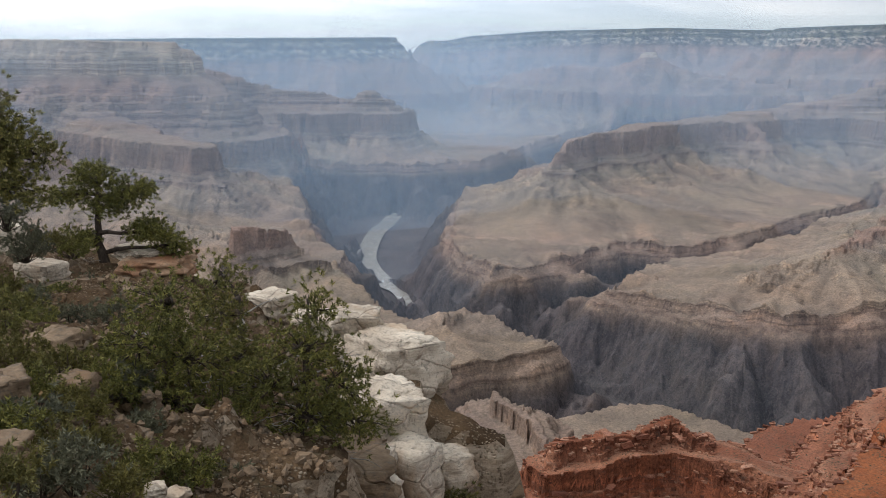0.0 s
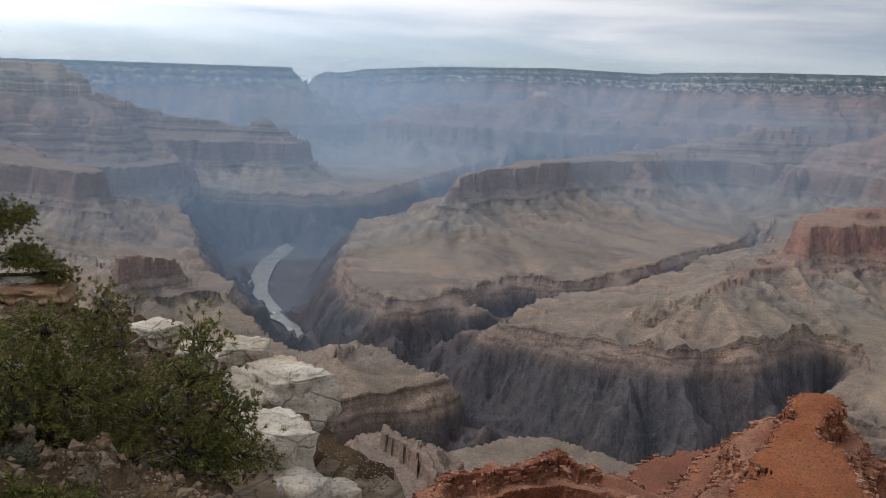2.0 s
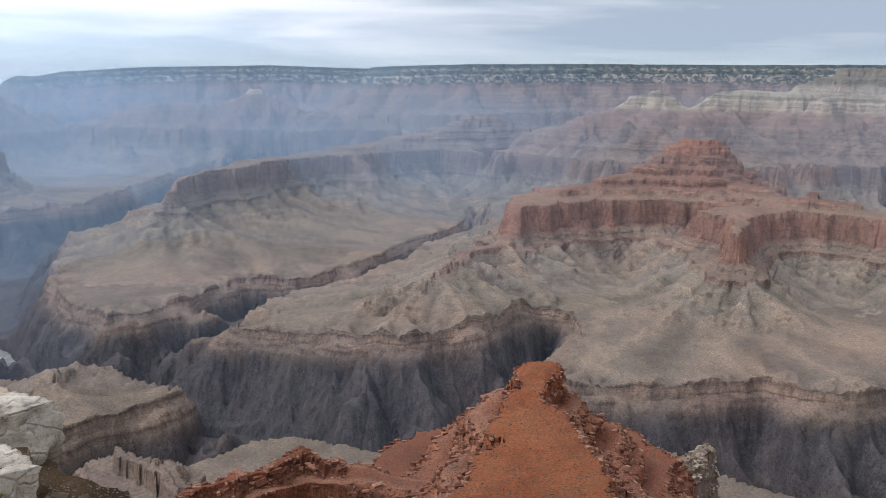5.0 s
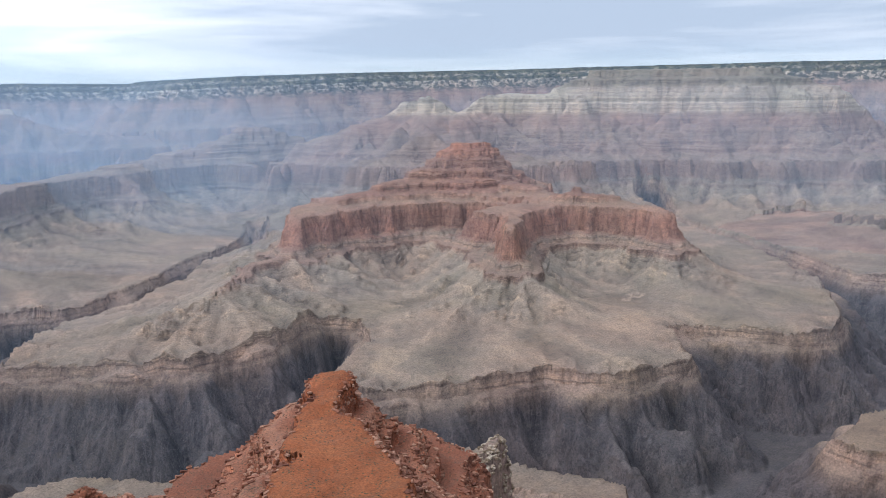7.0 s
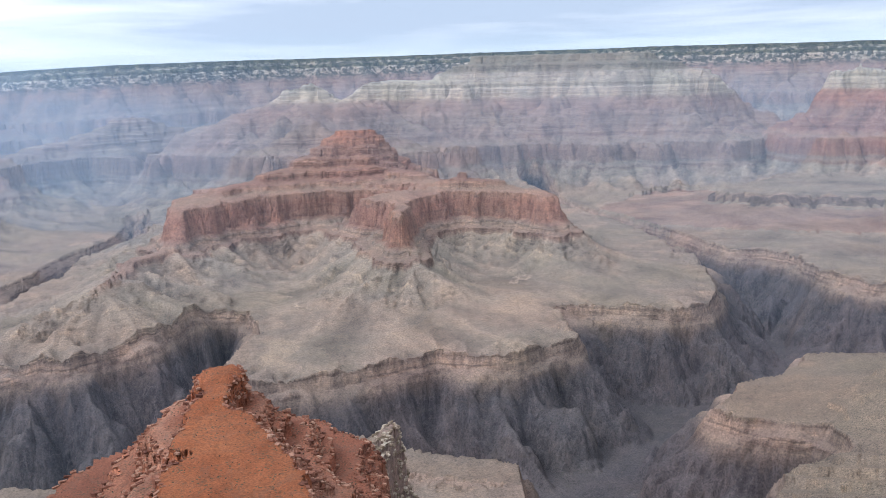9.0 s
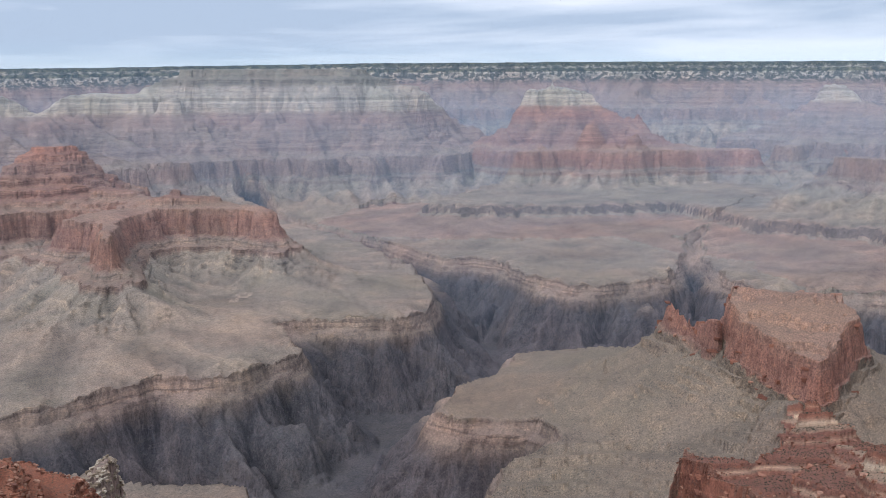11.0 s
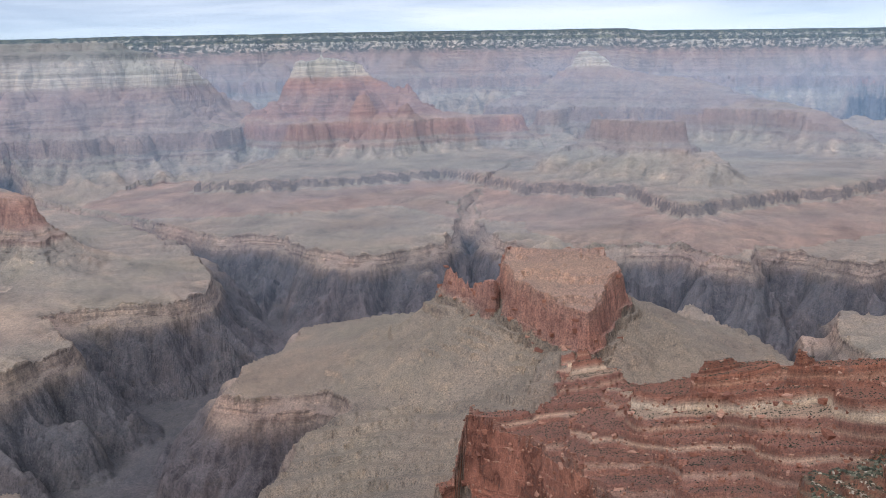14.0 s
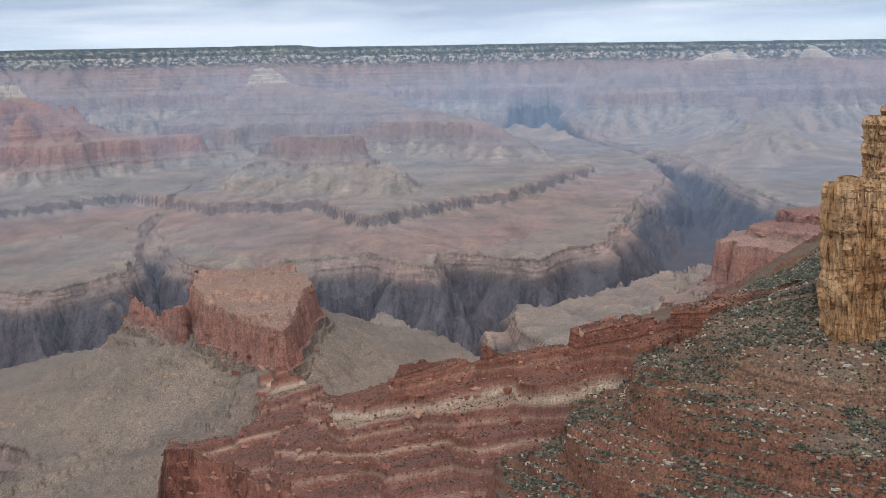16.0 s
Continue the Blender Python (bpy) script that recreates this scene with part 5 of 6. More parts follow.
def tree(name, base, top, lobes, seed, material, label, trunk=0.11, leaf=0.10, dead=10, lean=0.10, density=1.0, foot=0.0, category="tree"):
    """base, top: ends of the trunk. lobes: (centre, radii) of the crown's masses, as offsets from base."""
    rng = random.Random(seed)
    root = tagged(new(name), label, category, group="rim trees")
    root.location = base
    b0 = Vector((0, 0, -foot))
    t0 = Vector(top) - Vector(base)
    stem = bend(b0, t0, rng, lean, 9)
    bm = bmesh.new()
    tube(bm, stem, [trunk * (1.15 - 0.95 * i / 9) + 0.008 for i in range(10)], 9)
    tips = []
    for centre, radii in lobes:
        c, r = Vector(centre), Vector(radii)
        start = min(stem, key=lambda p: (p - c).length + 0.25 * abs(p.z - c.z + 0.3 * r.z))
        limb = bend(start, c, rng, 0.16, 6)
        tube(bm, limb, [trunk * (0.5 - 0.06 * i) for i in range(7)], 6)
        n = int(density * 30 * (r.x * r.y * r.z) ** (2 / 3) / 0.35) + 6
        for _ in range(n):
            d = Vector((rng.gauss(0, 1), rng.gauss(0, 1), rng.gauss(0, 1))).normalized()
            u = rng.uniform(0.35, 1.0) ** 0.6 * (0.78 + 0.34 * noise.noise(d * 2.2 + Vector((seed, 0, 0))))
            p = c + Vector((d.x * r.x, d.y * r.y, d.z * r.z)) * u
            s = limb[rng.randrange(2, 7)]
            if rng.random() < 0.45:
                tube(bm, bend(s, p, rng, 0.12, 3), [0.018, 0.013, 0.009, 0.005], 4)
            tips.append((p, (p - c).normalized()))
    part("trunk", bm, BARK, root, "dark twisted trunk and limbs")
    foliage("crown", tips, rng, material, root, leaf=leaf * 0.64, spread=0.12 + 0.04 * leaf / 0.1)
    if dead:
        bm = bmesh.new()
        for _ in range(dead):
            s = stem[rng.randrange(1, 7)]
            a = rng.uniform(0, 6.28)
            e = s + Vector((math.cos(a), math.sin(a), rng.uniform(-0.35, 0.4))) * rng.uniform(0.5, 1.2)
            tw = bend(s, e, rng, 0.2, 5)
            tube(bm, tw, [0.016, 0.014, 0.011, 0.009, 0.006, 0.004], 4)
            for _ in range(3):
                q = tw[rng.randrange(2, 6)]
                f = q + Vector((rng.uniform(-1, 1), rng.uniform(-1, 1), rng.uniform(-0.5, 0.8))) * 0.28
                tube(bm, bend(q, f, rng, 0.2, 3), [0.009, 0.007, 0.005, 0.003], 4)
        part("deadwood", bm, DEADWOOD, root, "bleached dead twigs")
    return root


tree("pinyon_tree", (-3.90, 12.70, -4.45), (-4.19, 14.11, -2.17), [((0.0, 0.1, 2.35), (0.55, 0.6, 0.55)), ((-0.35, 0.0, 1.75), (0.75, 0.8, 0.55)), ((0.35, 0.1, 1.55), (0.75, 0.8, 0.6)), ((-0.1, -0.3, 0.95), (1.0, 0.8, 0.5)), ((-0.75, 0, 1.15), (0.55, 0.7, 0.45)), ((0.7, 0.2, 0.75), (0.7, 0.7, 0.5))],
     11, PINE, "dense dark green pinyon pine on the slope", trunk=0.10, dead=12, density=1.35, foot=0.3)
tree("pinyon_tree", (-3.61, 14.69, -5.24), (-3.95, 16.45, -2.47), [((0.0, 0.0, 2.95), (0.5, 0.55, 0.45)), ((0.05, 0.0, 2.35), (0.62, 0.6, 0.5)), ((0.15, 0.1, 1.6), (0.8, 0.8, 0.6)), ((-0.2, 0.1, 0.9), (0.9, 0.8, 0.5))],
     23, JUNIPER, "slender olive-green pinyon pine behind the others", trunk=0.09, dead=8, density=1.35, foot=0.3)
tree("juniper_tree", (-2.23, 13.49, -4.57), (-2.18, 14.86, -2.62), [((0.3, 0.1, 2.15), (0.42, 0.5, 0.36)), ((0.1, 0.0, 1.6), (0.75, 0.8, 0.45)), ((0.75, 0.0, 1.05), (0.65, 0.7, 0.55)), ((-0.4, 0.0, 1.05), (0.7, 0.8, 0.5)), ((0.25, -0.2, 0.55), (1.0, 0.8, 0.45)), ((0.95, 0.0, 0.45), (0.5, 0.6, 0.4))],
     37, PINE, "spreading green juniper with bleached twigs beside the rocks", trunk=0.10, dead=16, density=1.3, foot=0.3)
tree("pinyon_tree", (-9.62, 26.54, -5.02), (-10.13, 27.46, -2.79), [((-0.35, 0.0, 2.55), (0.75, 0.8, 0.42)), ((0.75, 0.1, 2.15), (0.8, 0.8, 0.4)), ((-1.15, 0.0, 2.0), (0.6, 0.7, 0.34)), ((0.15, 0.0, 1.75), (0.85, 0.8, 0.3)), ((1.25, 0.0, 1.05), (0.75, 0.8, 0.42)), ((-0.9, 0.1, 0.75), (0.7, 0.7, 0.35)), ((1.9, 0.1, 0.6), (0.55, 0.7, 0.34))],
     41, PINE, "wind-shaped pinyon pine with an open trunk on a ledge", trunk=0.15, leaf=0.13, dead=6, lean=0.12, density=1.9, foot=0.4)
tree("juniper_tree", (-9.05, 17.29, -2.76), (-8.85, 18.53, -0.01), [((0.45, 0.0, 2.95), (0.8, 0.8, 0.6)), ((1.0, 0.0, 2.4), (0.75, 0.8, 0.5)), ((0.55, 0.0, 1.8), (0.95, 0.8, 0.5)), ((1.5, 0.0, 2.15), (0.5, 0.6, 0.35)), ((0.35, 0.0, 3.45), (0.6, 0.6, 0.45)), ((1.2, 0.0, 1.5), (0.6, 0.6, 0.4))],
     53, JUNIPER, "yellow-green juniper reaching out over the slope", trunk=0.16, leaf=0.12, dead=6, density=1.6, foot=0.6)


def shrub(name, place, radii, seed, material, label, leaf=0.07, density=1.0):
    rng = random.Random(seed)
    root = tagged(new(name), label, "shrub", group="rim shrubs")
    root.location = place
    bm = bmesh.new()
    tips = []
    r = Vector(radii)
    for _ in range(int(density * 34 * (r.x * r.y * r.z) ** (2 / 3) / 0.25) + 12):
        d = Vector((rng.gauss(0, 1), rng.gauss(0, 1), abs(rng.gauss(0, 1)))).normalized()
        p = Vector((d.x * r.x, d.y * r.y, d.z * r.z)) * rng.uniform(0.45, 1.05) * (0.85 + 0.3 * noise.noise(d * 2 + Vector((seed, 0, 0))))
        tips.append((p, d))
        if rng.random() < 0.3:
            tube(bm, bend(Vector((d.x * 0.05, d.y * 0.05, -0.2)), p, rng, 0.1, 3), [0.014, 0.011, 0.008, 0.004], 4)
    part("stem", bm, BARK, root)
    foliage("foliage", tips, rng, material, root, leaf=leaf * 0.85, spread=0.09)
    return root


SHRUBS = [
    ((-4.87, 10.69, -2.68), (0.39, 0.44, 0.35), PINE, "dark green brush on the stony slope"),
    ((-4.20, 10.34, -2.81), (0.32, 0.38, 0.43), OLIVE, "dry olive brush on the stony slope"),
    ((-3.91, 8.92, -2.58), (0.37, 0.41, 0.31), OLIVE, "dry olive brush on the stony slope"),
    ((-4.45, 11.74, -3.09), (0.55, 0.35, 0.44), PINE, "dark green brush on the stony slope"),
    ((-6.57, 13.81, -3.11), (0.55, 0.46, 0.41), OLIVE, "dry olive brush on the stony slope"),
    ((-5.69, 14.64, -3.47), (0.35, 0.36, 0.42), PINE, "dark green brush on the stony slope"),
    ((-3.43, 8.22, -2.48), (0.33, 0.42, 0.38), SAGE, "grey brittle brush with bare twigs"),
    ((-3.21, 9.46, -3.01), (0.35, 0.39, 0.27), PINE, "dark green brush on the stony slope"),
    ((-7.49, 16.75, -3.35), (0.30, 0.36, 0.39), SAGE, "grey brittle brush with bare twigs"),
    ((-6.04, 16.72, -3.53), (0.55, 0.40, 0.33), SAGE, "grey brittle brush with bare twigs"),
    ((-2.76, 10.75, -3.93), (0.43, 0.33, 0.31), SAGE, "grey brittle brush with bare twigs"),
    ((-8.34, 17.49, -3.35), (0.32, 0.39, 0.45), OLIVE, "dry olive brush on the stony slope"),
    ((-9.92, 23.44, -3.68), (0.51, 0.33, 0.38), OLIVE, "low yellowish brush among the stones"),
    ((-2.75, 11.95, -4.29), (0.42, 0.34, 0.38), OLIVE, "dry olive brush on the stony slope"),
    ((-2.11, 11.74, -4.51), (0.36, 0.39, 0.37), SAGE, "grey brittle brush with bare twigs"),
    ((-8.27, 19.62, -3.94), (0.57, 0.32, 0.26), PINE, "dark green brush on the stony slope"),
    ((-3.00, 10.39, -3.60), (0.55, 0.5, 0.55), PINE, "dark green shrub under the pines"),
    ((-3.13, 8.44, -2.77), (0.32, 0.32, 0.22), OLIVE, "low yellow-green shrub on the slope"),
    ((-5.87, 12.44, -2.98), (0.6, 0.6, 0.5), OLIVE, "yellowish rabbitbrush on the slope"),
    ((-7.41, 15.67, -3.24), (0.75, 0.7, 0.6), JUNIPER, "dull green shrub below the ledge"),
    ((-7.12, 17.32, -3.84), (0.55, 0.5, 0.35), SAGE, "grey-green shrub beneath the pale ledge"),
    ((-9.65, 21.37, -3.50), (0.7, 0.7, 0.85), SAGE, "tall grey shrub with bare twigs"),
    ((-10.04, 21.36, -2.77), (0.6, 0.6, 0.8), SAGE, "grey leafy shrub beside the juniper"),
    ((-9.79, 24.50, -4.14), (0.7, 0.7, 0.5), PINE, "dark shrub at the foot of the pine"),
    ((-8.98, 23.03, -4.67), (0.9, 0.5, 0.25), SAGE, "low mat of grey-green brush on the ledge"),
    ((-8.92, 28.48, -4.68), (0.8, 0.7, 0.5), PINE, "green shrub behind the rusty ledge"),
    ((0.23, 15.64, -6.48), (0.55, 0.5, 0.42), JUNIPER, "dark olive shrub in a cleft of the edge"),
    ((-1.20, 15.25, -5.35), (0.28, 0.28, 0.3), OLIVE, "small green shrub on the limestone ledge"),
    ((-1.67, 18.91, -5.29), (0.35, 0.3, 0.4), OLIVE, "dry grassy shrub in a crack of the boulder"),
    ((-4.34, 9.29, -2.38), (0.35, 0.35, 0.25), SAGE, "dry grey brush on the stony slope"),
    ((-2.20, 11.07, -4.00), (0.35, 0.3, 0.28), SAGE, "dry grey brush beside the ledge"),
    ((-3.84, 9.85, -2.94), (0.28, 0.28, 0.25), OLIVE, "dry brown brush on the stony slope"),
    ((-3.36, 6.86, -1.91), (0.30, 0.3, 0.25), OLIVE, "dark olive brush low on the slope"),
    ((-6.68, 14.86, -3.27), (0.5, 0.5, 0.4), PINE, "dark green shrub on the slope"),
    ((-4.28, 12.21, -3.19), (0.4, 0.4, 0.35), SAGE, "thin grey brush with dead twigs"),
    ((-3.63, 7.94, -2.40), (0.4, 0.4, 0.3), SAGE, "brittle grey brush on the stony slope"),
    ((-5.14, 12.20, -2.96), (0.5, 0.5, 0.4), OLIVE, "olive brush on the stony slope"),
    ((-5.10, 13.77, -3.35), (0.5, 0.5, 0.45), PINE, "dark green shrub beside the pine"),
    ((-4.30, 8.76, -2.27), (0.35, 0.35, 0.3), PINE, "dark brush at the foot of the slope"),
    ((-3.77, 11.17, -3.38), (0.35, 0.35, 0.3), SAGE, "thin dry brush under the pine"),
    ((-2.62, 11.36, -4.16), (0.5, 0.45, 0.4), OLIVE, "dry olive brush below the pines"),
    ((-2.02, 14.44, -4.99), (0.45, 0.4, 0.35), PINE, "dark brush below the juniper"),
    ((-1.94, 16.12, -5.20), (0.5, 0.5, 0.5), PINE, "dark green shrub against the limestone"),
]
for k, (place, radii, material, label) in enumerate(SHRUBS):
    shrub("shrub", place, radii, 100 + k, material, label)


def viewpoint_ledge():
    """The flat rock on which one stands."""
    bm = bmesh.new()
    bmesh.ops.create_grid(bm, x_segments=40, y_segments=40, size=3.0)
    for v in bm.verts:
        edge = max(abs(v.co.x), abs(v.co.y)) / 3.0
        v.co.z = 0.08 * noise.fractal(v.co * 0.8, 0.9, 2.0, 4) - (0.0 if edge < 0.93 else 2.5 * (edge - 0.93) / 0.07)
        v.co.y -= 2.55
    return tagged(part("viewpoint_ledge", bm, WEATHERED), "flat rim rock at the viewpoint", "ground", kind="structure")


viewpoint_ledge()


# ---------------------------------------------------------------- broken rock and scrub on the nearer ridges
def block_rock(name, low, mid, high):
    m = Mat(name, 0.93, 0.12)
    pick = m.n("ObjectInfo").outputs["Random"]
    col = m.ramp(pick, [(0.0, low), (0.5, mid), (1.0, high)])
    grit = m.noise(0.9, 6, 0.7, at=m.coords((1, 1, 3.0)))
    col = m.mix(0.8, col, m.ramp(grit, [(0.34, (0.45, 0.43, 0.43)), (0.5, (1, 1, 1)), (0.66, (1.45, 1.38, 1.3))]), "MULTIPLY")
    return m.done(col, grit, 0.8, 0.5)


RED_BLOCK = block_rock("red_block_rock", (0.16, 0.07, 0.048), (0.25, 0.105, 0.065), (0.36, 0.20, 0.135))
PALE_BLOCK = block_rock("pale_band_rock", (0.30, 0.20, 0.14), (0.40, 0.29, 0.20), (0.50, 0.40, 0.29))
BOULDER_ROCK = block_rock("talus_boulder_rock", (0.25, 0.18, 0.12), (0.38, 0.30, 0.22), (0.50, 0.42, 0.33))


def block_shapes(material, count=7, seed=1):
    """Angular slabs with knocked-off corners, a few to share."""
    rng = random.Random(seed)
    shapes = []
    for _ in range(count):
        bm = bmesh.new()
        bmesh.ops.create_cube(bm, size=1.0)
        for v in bm.verts:
            v.co += Vector((rng.uniform(-0.22, 0.22), rng.uniform(-0.22, 0.22), rng.uniform(-0.16, 0.16)))
        bmesh.ops.bevel(bm, geom=bm.edges[:] , offset=0.05, segments=1, affect="EDGES")
        mesh = bpy.data.meshes.new("ledge_block")
        bm.to_mesh(mesh)
        bm.free()
        mesh.materials.append(material)
        shapes.append(mesh)
    return shapes


def on_ridge(owner, box, n, seed, steep=None, levels=None):
    """Random places on a ridge: spot (m), direction across the slope, steepness."""
    rng = np.random.default_rng(seed)
    x, y = rng.uniform(box[0], box[1], n).astype(np.float32), rng.uniform(box[2], box[3], n).astype(np.float32)
    e = 0.004
    z, level, own, _ = canyon(x, y)
    keep = own == OWNERS.index(owner)
    x, y, z, level = x[keep], y[keep], z[keep], level[keep]
    zx, zy = canyon(x + e, y)[0] - z, canyon(x, y + e)[0] - z
    slope = np.hypot(zx, zy) / (e * 1000)
    keep = np.ones(len(x), bool)
    if steep:
        keep &= (slope > steep[0]) & (slope < steep[1])
    if levels:
        keep &= (level > levels[0]) & (level < levels[1])
    turn = np.degrees(np.arctan2(zy, zx)) + 90
    return [(Vector((a * SCALE, b * SCALE, c * SCALE / 1000 + EYE)), float(t), float(g)) for a, b, c, t, g in zip(x[keep], y[keep], z[keep], turn[keep], slope[keep])]


def strew_blocks(thing, spots, shapes, sizes, seed, name="ledge_block", most=290):
    rng = random.Random(seed)
    rng.shuffle(spots)
    parent = bpy.data.objects[thing]
    for place, turn, _ in spots[:most]:
        ob = new(name, rng.choice(shapes))
        ob.parent = parent
        s = rng.uniform(*sizes)
        ob.matrix_basis = pose(place.x, place.y, place.z - 0.1 * s, rng.uniform(-9, 9), rng.uniform(-9, 9), turn + rng.uniform(-25, 25)) @ Matrix.Diagonal((s * rng.uniform(1.0, 2.2), s * rng.uniform(0.7, 1.2), s * rng.uniform(0.45, 0.9), 1))


RED_SHAPES, PALE_SHAPES, TALUS_SHAPES = block_shapes(RED_BLOCK, 7, 1), block_shapes(PALE_BLOCK, 5, 2), block_shapes(BOULDER_ROCK, 6, 3)
strew_blocks("orange_ridge", on_ridge("orange_ridge", (0.05, 0.85, 0.80, 1.25), 26000, 7, steep=(0.7, 9), levels=(-600, -446)), RED_SHAPES, (0.9, 2.6), 5)
strew_blocks("red_spur", on_ridge("red_spur", (0.9, 1.75, -0.45, 0.45), 12000, 8, steep=(0.9, 9)), RED_SHAPES, (1.0, 2.8), 6)
strew_blocks("talus_slope", on_ridge("talus_slope", (0.7, 1.3, -0.75, -0.2), 3000, 9), TALUS_SHAPES, (0.4, 1.2), 7, name="boulder", most=220)

strew_blocks("red_butte", on_ridge("red_butte", (2.2, 2.95, 0.15, 0.95), 5000, 10, steep=(0.8, 9), levels=(-780, -594)), RED_SHAPES, (1.5, 4.5), 8, most=80)
strew_blocks("east_spur", on_ridge("east_spur", (2.4, 3.2, -1.7, -0.8), 3000, 11, steep=(0.8, 9)), RED_SHAPES, (2.0, 5.0), 9, most=50)


TALUS_LEAF = leaf_material("talus_bushes", (0.03, 0.03, 0.02), (0.062, 0.06, 0.042), (0.15, 0.14, 0.105))
DARK_SCRUB = leaf_material("dark_low_bushes", (0.014, 0.016, 0.009), (0.028, 0.03, 0.018), (0.05, 0.05, 0.03))


def in_strips(spots, keep=0.5):
    """Leaves the bushes that grow in strips down the slope."""
    out = []
    for place, turn, slope in spots:
        across, down = place.x * 0.66 - place.y * 0.75, place.x * 0.75 + place.y * 0.66
        if noise.fractal(Vector((across * 0.07, down * 0.022, 3.0)), 0.7, 2.0, 3) > keep:
            out.append((place, turn, slope))
    return out


def scrub(name, label, spots, size, seed, material):
    """Small rounded bushes, too many to count."""
    rng = random.Random(seed)
    verts, faces = [], []
    for place, _, _ in spots:
        s = size * rng.uniform(0.6, 1.6)
        k = len(verts)
        ring = [Vector((math.cos(a) * s * rng.uniform(0.7, 1.2), math.sin(a) * s * rng.uniform(0.7, 1.2), s * rng.uniform(0.1, 0.5))) for a in (0, 1.26, 2.51, 3.77, 5.03)]
        verts += [place + Vector((0, 0, s * rng.uniform(0.8, 1.3))), *[place + r for r in ring], place - Vector((0, 0, 0.3 * s))]
        faces += [(k, k + 1 + i, k + 1 + (i + 1) % 5) for i in range(5)] + [(k + 6, k + 1 + (i + 1) % 5, k + 1 + i) for i in range(5)]
    mesh = bpy.data.meshes.new(name)
    mesh.from_pydata(verts, [], faces)
    mesh.materials.append(material)
    return tagged(new(name, mesh), label, "scrub", kind="stuff")


scrub("spur_scrub", "dark low bushes dotted over the red spur", on_ridge("red_spur", (0.85, 1.9, -0.5, 0.5), 30000, 21, steep=(0, 1.2)), 0.26, 1, DARK_SCRUB)
scrub("talus_scrub", "olive and dark bushes crowding the talus", in_strips(on_ridge("talus_slope", (0.6, 1.35, -0.75, -0.1), 70000, 22), -0.02), 0.5, 2, TALUS_LEAF)
scrub("talus_thicket", "dark bushes scattered between the strips of brush", on_ridge("talus_slope", (0.6, 1.35, -0.75, -0.1), 12000, 24), 0.34, 4, DARK_SCRUB)
scrub("ridge_scrub", "scattered dark bushes on the orange ridge", on_ridge("orange_ridge", (0.1, 0.8, 0.7, 1.25), 2200, 23, steep=(0, 0.6)), 0.2, 3, DARK_SCRUB)


def ochre_cliff():
    """A sheer cliff of jointed sandstone in two tiers, seen end-on."""
    rng = random.Random(12)
    root = tagged(new("ochre_cliff"), "sheer ochre sandstone cliff above the talus", "cliff")
    foot = Vector((math.sin(radians(115.6)) * 277, math.cos(radians(115.6)) * 277, -62))
    root.location = foot
    along = Vector((math.sin(radians(115.6 + 58)), math.cos(radians(115.6 + 58)), 0))     # the face runs on past the talus
    back = Vector((-along.y, along.x, 0))
    if back.dot(foot) < 0:
        back = -back
    for tier, (low, high, start, depth) in enumerate(((-18.0, 29.0, 0.0, 0.0), (27.0, 46.5, 12.5, 3.0))):
        at = start
        while at < 66:
            wide = rng.uniform(2.2, 4.6)
            bm = bmesh.new()
            bmesh.ops.create_cube(bm, size=1.0)
            bmesh.ops.subdivide_edges(bm, edges=bm.edges[:], cuts=19, use_grid_fill=True)
            out = rng.uniform(-0.9, 0.9) + depth
            top = high + 0.5 * (at - start) * tier - rng.uniform(0, 2.5)
            seed = Vector((rng.random() * 90, rng.random() * 90, rng.random() * 90))
            partings = sorted(rng.uniform(low, top) for _ in range(9))
            shifts = [rng.uniform(-1.1, 0.8) for _ in range(10)]
            for v in bm.verts:
                p = v.co
                zz = low - 5 + (p.z + 0.5) * (top - low + 5)
                bed = shifts[sum(zz > q for q in partings)] + 1.1 * max(0.0, (zz - top + 2.5) / 2.5) ** 2
                place = along * (at + (p.x + 0.5) * wide * 1.08) + back * (out + (p.y + 0.5) * 9.0) + Vector((0, 0, zz))
                rough = noise.fractal(place * 0.7 + seed, 0.7, 2.0, 4) + 0.5 * round(noise.noise(place * 0.5 + seed) * 2.5) / 2.5
                v.co = place + back * (bed + rough * 1.0) * (p.y < 0.3) + along * (rough * 0.8 + bed * 0.7 * (p.x < 0))
            part("rock_column", bm, OCHRE_FACE, root, smooth=False)
            at += wide
    return root


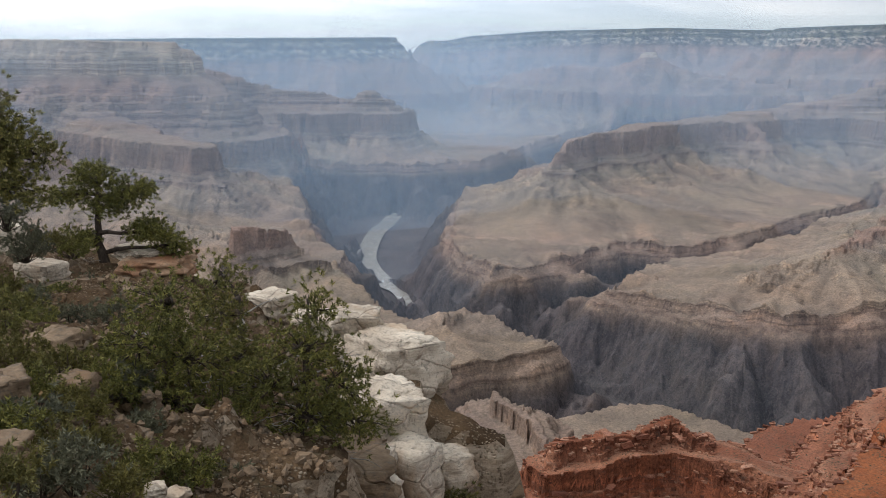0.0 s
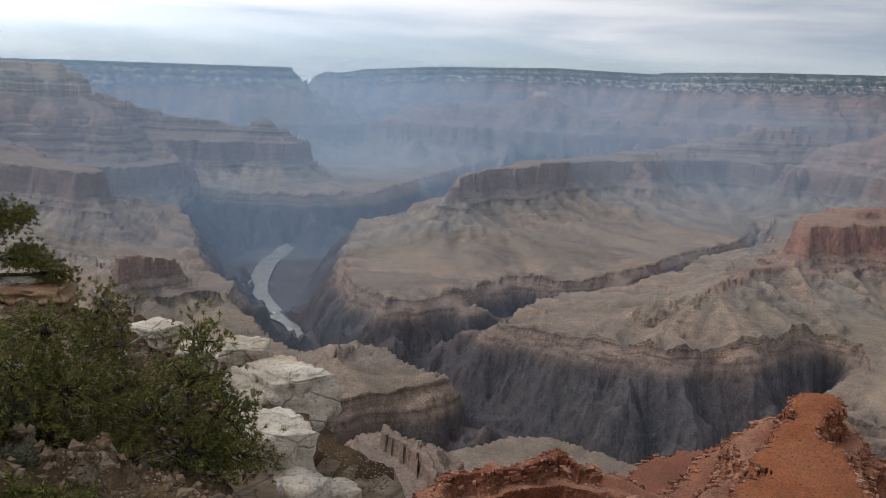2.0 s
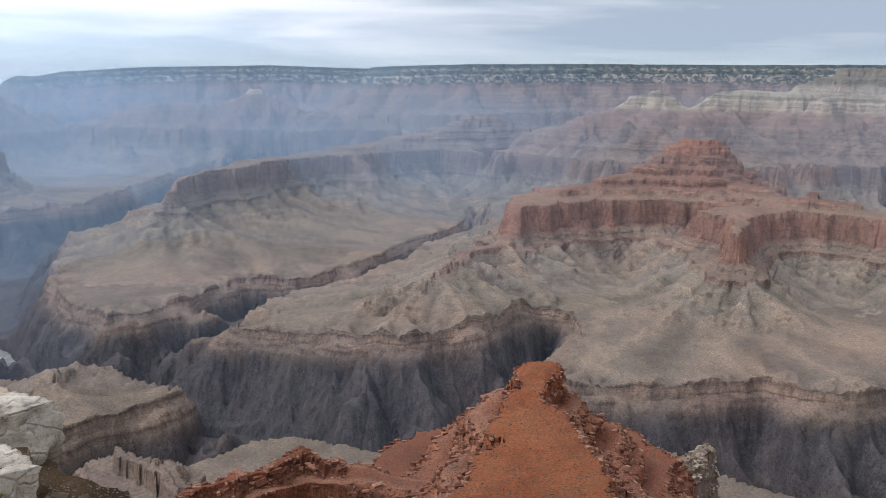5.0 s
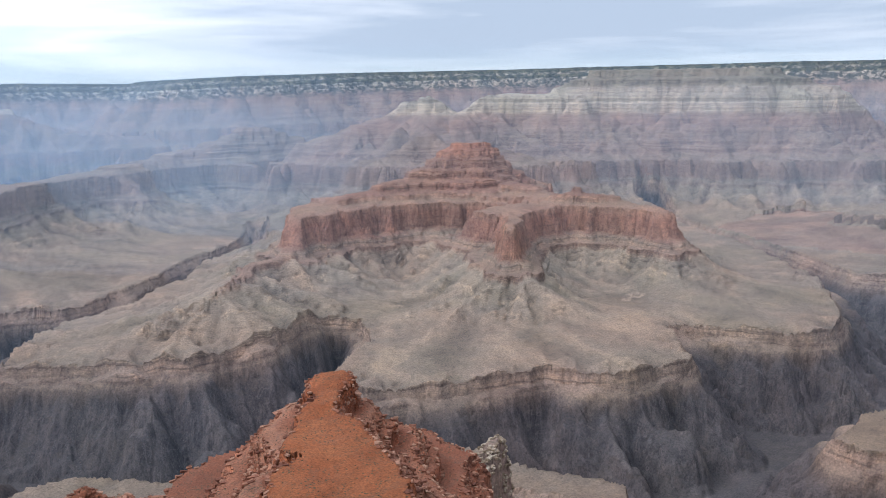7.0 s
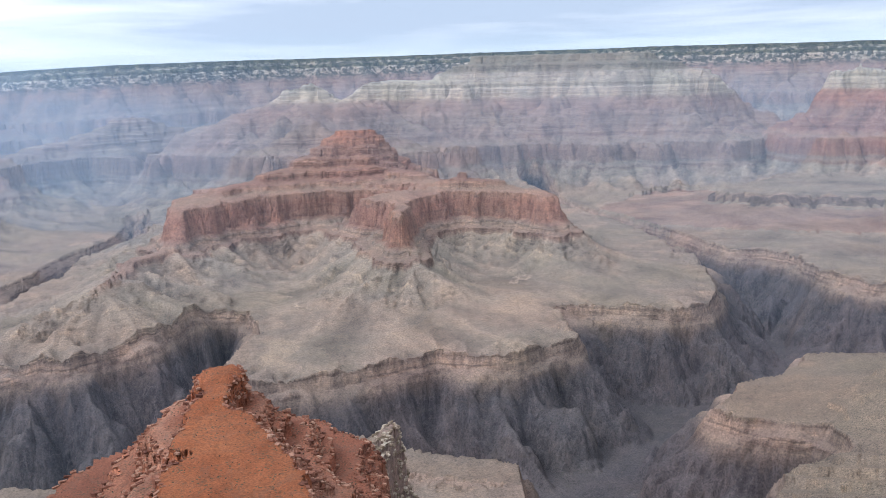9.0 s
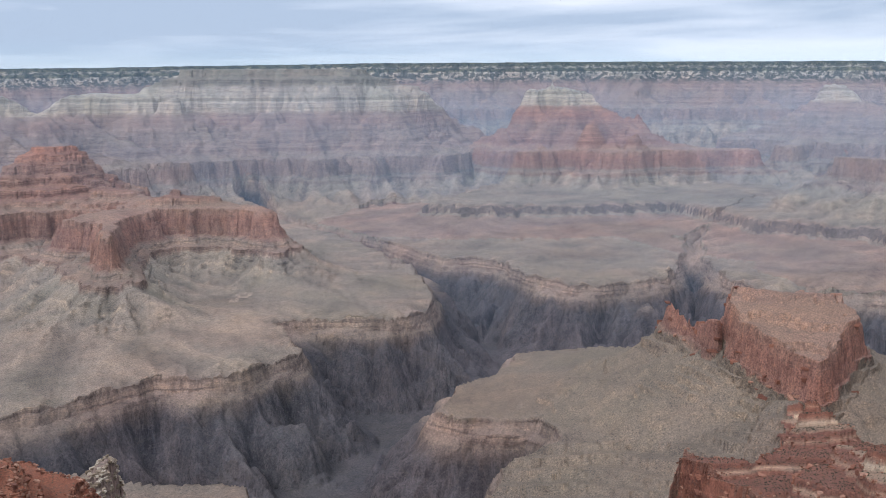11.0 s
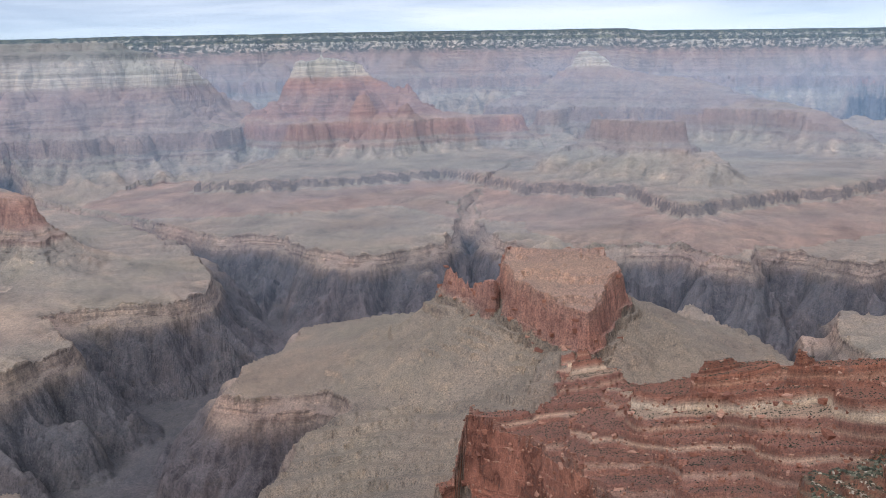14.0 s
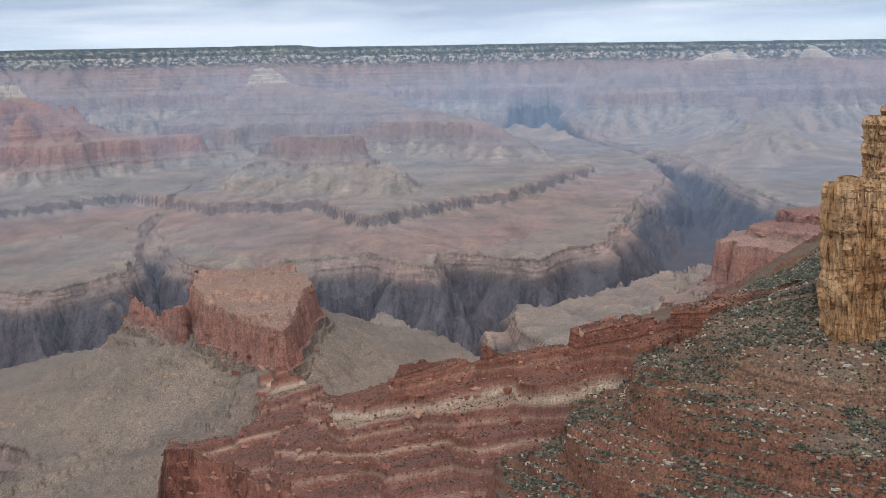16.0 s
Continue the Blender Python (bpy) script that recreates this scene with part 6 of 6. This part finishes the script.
def ochre_face():
    m = Mat("ochre_sandstone_face", 0.93, 0.12)
    col = m.ramp(m.noise(0.09, 5, 0.62, at=m.coords((1, 1, 0.5))), [(0.32, (0.33, 0.175, 0.075)), (0.5, (0.46, 0.275, 0.13)), (0.68, (0.55, 0.37, 0.20))])
    drip = m.noise(0.35, 6, 0.68, at=m.coords((1, 1, 0.3)))
    col = m.mix(0.5, col, m.ramp(drip, [(0.36, (0.5, 0.44, 0.38)), (0.52, (1, 1, 1)), (0.68, (1.25, 1.2, 1.12))]), "MULTIPLY")
    grit = m.noise(0.9, 7, 0.75)
    col = m.mix(0.8, col, m.ramp(grit, [(0.34, (0.5, 0.48, 0.45)), (0.5, (1, 1, 1)), (0.66, (1.35, 1.3, 1.22))]), "MULTIPLY")
    crack = m.grey(m.math("ABSOLUTE", m.math("SUBTRACT", m.noise(0.25, 3, 0.5, at=m.coords((1, 1, 0.12))), 0.5)), 0.0, 0.010)
    col = m.mix(m.math("MULTIPLY", m.math("SUBTRACT", 1.0, crack), 0.7), col, (0.06, 0.042, 0.028))
    part_line = m.grey(m.math("ABSOLUTE", m.math("SUBTRACT", m.noise(0.5, 3, 0.55, at=m.coords((0.12, 0.12, 1))), 0.5)), 0.0, 0.016)
    col = m.mix(m.math("MULTIPLY", m.math("SUBTRACT", 1.0, part_line), 0.6), col, (0.09, 0.055, 0.03))
    return m.done(col, m.math("ADD", grit, m.math("ADD", m.math("MULTIPLY", drip, 0.6), m.math("ADD", crack, part_line))), 0.9, 0.6)


OCHRE_FACE = ochre_face()
ochre_cliff()


def rubble(name, label, spots, sizes, seed, material):
    """Broken slabs past counting, joined."""
    rng = random.Random(seed)
    corners, faces = [], []
    for place, turn, _ in spots:
        k, s = len(corners), rng.uniform(*sizes)
        m = pose(place.x, place.y, place.z, rng.uniform(-12, 12), rng.uniform(-12, 12), turn + rng.uniform(-30, 30))
        a, b, c = s * rng.uniform(0.5, 1.2), s * rng.uniform(0.35, 0.6), s * rng.uniform(0.2, 0.45)
        corners += [m @ Vector((x * a * rng.uniform(0.7, 1.1), y * b * rng.uniform(0.7, 1.1), z * c)) for x in (-1, 1) for y in (-1, 1) for z in (-1, 1)]
        faces += [tuple(k + i for i in f) for f in ((0, 1, 3, 2), (4, 6, 7, 5), (0, 4, 5, 1), (2, 3, 7, 6), (1, 5, 7, 3), (0, 2, 6, 4))]
    mesh = bpy.data.meshes.new(name)
    mesh.from_pydata(corners, [], faces)
    mesh.materials.append(material)
    return tagged(new(name, mesh), label, "rubble", kind="stuff")


def rubble_rock(name, low, mid, high):
    m = Mat(name, 0.93, 0.12)
    col = m.ramp(m.n("NewGeometry").outputs["Random Per Island"], [(0.0, low), (0.5, mid), (1.0, high)])
    grit = m.noise(1.6, 5, 0.7)
    return m.done(m.mix(0.7, col, m.ramp(grit, [(0.35, (0.55, 0.52, 0.5)), (0.65, (1.3, 1.25, 1.2))]), "MULTIPLY"), grit, 0.6, 0.3)


RED_RUBBLE = rubble_rock("red_rubble", (0.12, 0.05, 0.033), (0.23, 0.098, 0.06), (0.37, 0.22, 0.15))
TAN_RUBBLE = rubble_rock("tan_rubble", (0.16, 0.12, 0.08), (0.30, 0.235, 0.17), (0.48, 0.41, 0.32))
rubble("ridge_rubble", "broken red slabs along the ledges of the ridge", on_ridge("orange_ridge", (0.05, 0.85, 0.7, 1.3), 26000, 31, steep=(0.8, 19), levels=(-640, -440)), (0.5, 1.5), 1, RED_RUBBLE)
rubble("spur_rubble", "thin red slabs along the ledges of the spur", on_ridge("red_spur", (0.85, 1.9, -0.5, 0.5), 26000, 32, steep=(1.0, 19)), (0.35, 1.1), 2, RED_RUBBLE)
rubble("talus_rubble", "pale and tan stones strewn over the talus", on_ridge("talus_slope", (0.6, 1.35, -0.75, -0.1), 9000, 33), (0.25, 0.8), 3, TAN_RUBBLE)
rubble("fin_rubble", "broken grey slabs along the rock fin", on_ridge("pale_fin", (0.7, 1.1, 1.0, 1.3), 9000, 34, steep=(0.5, 19)), (0.6, 1.8), 4, TAN_RUBBLE)
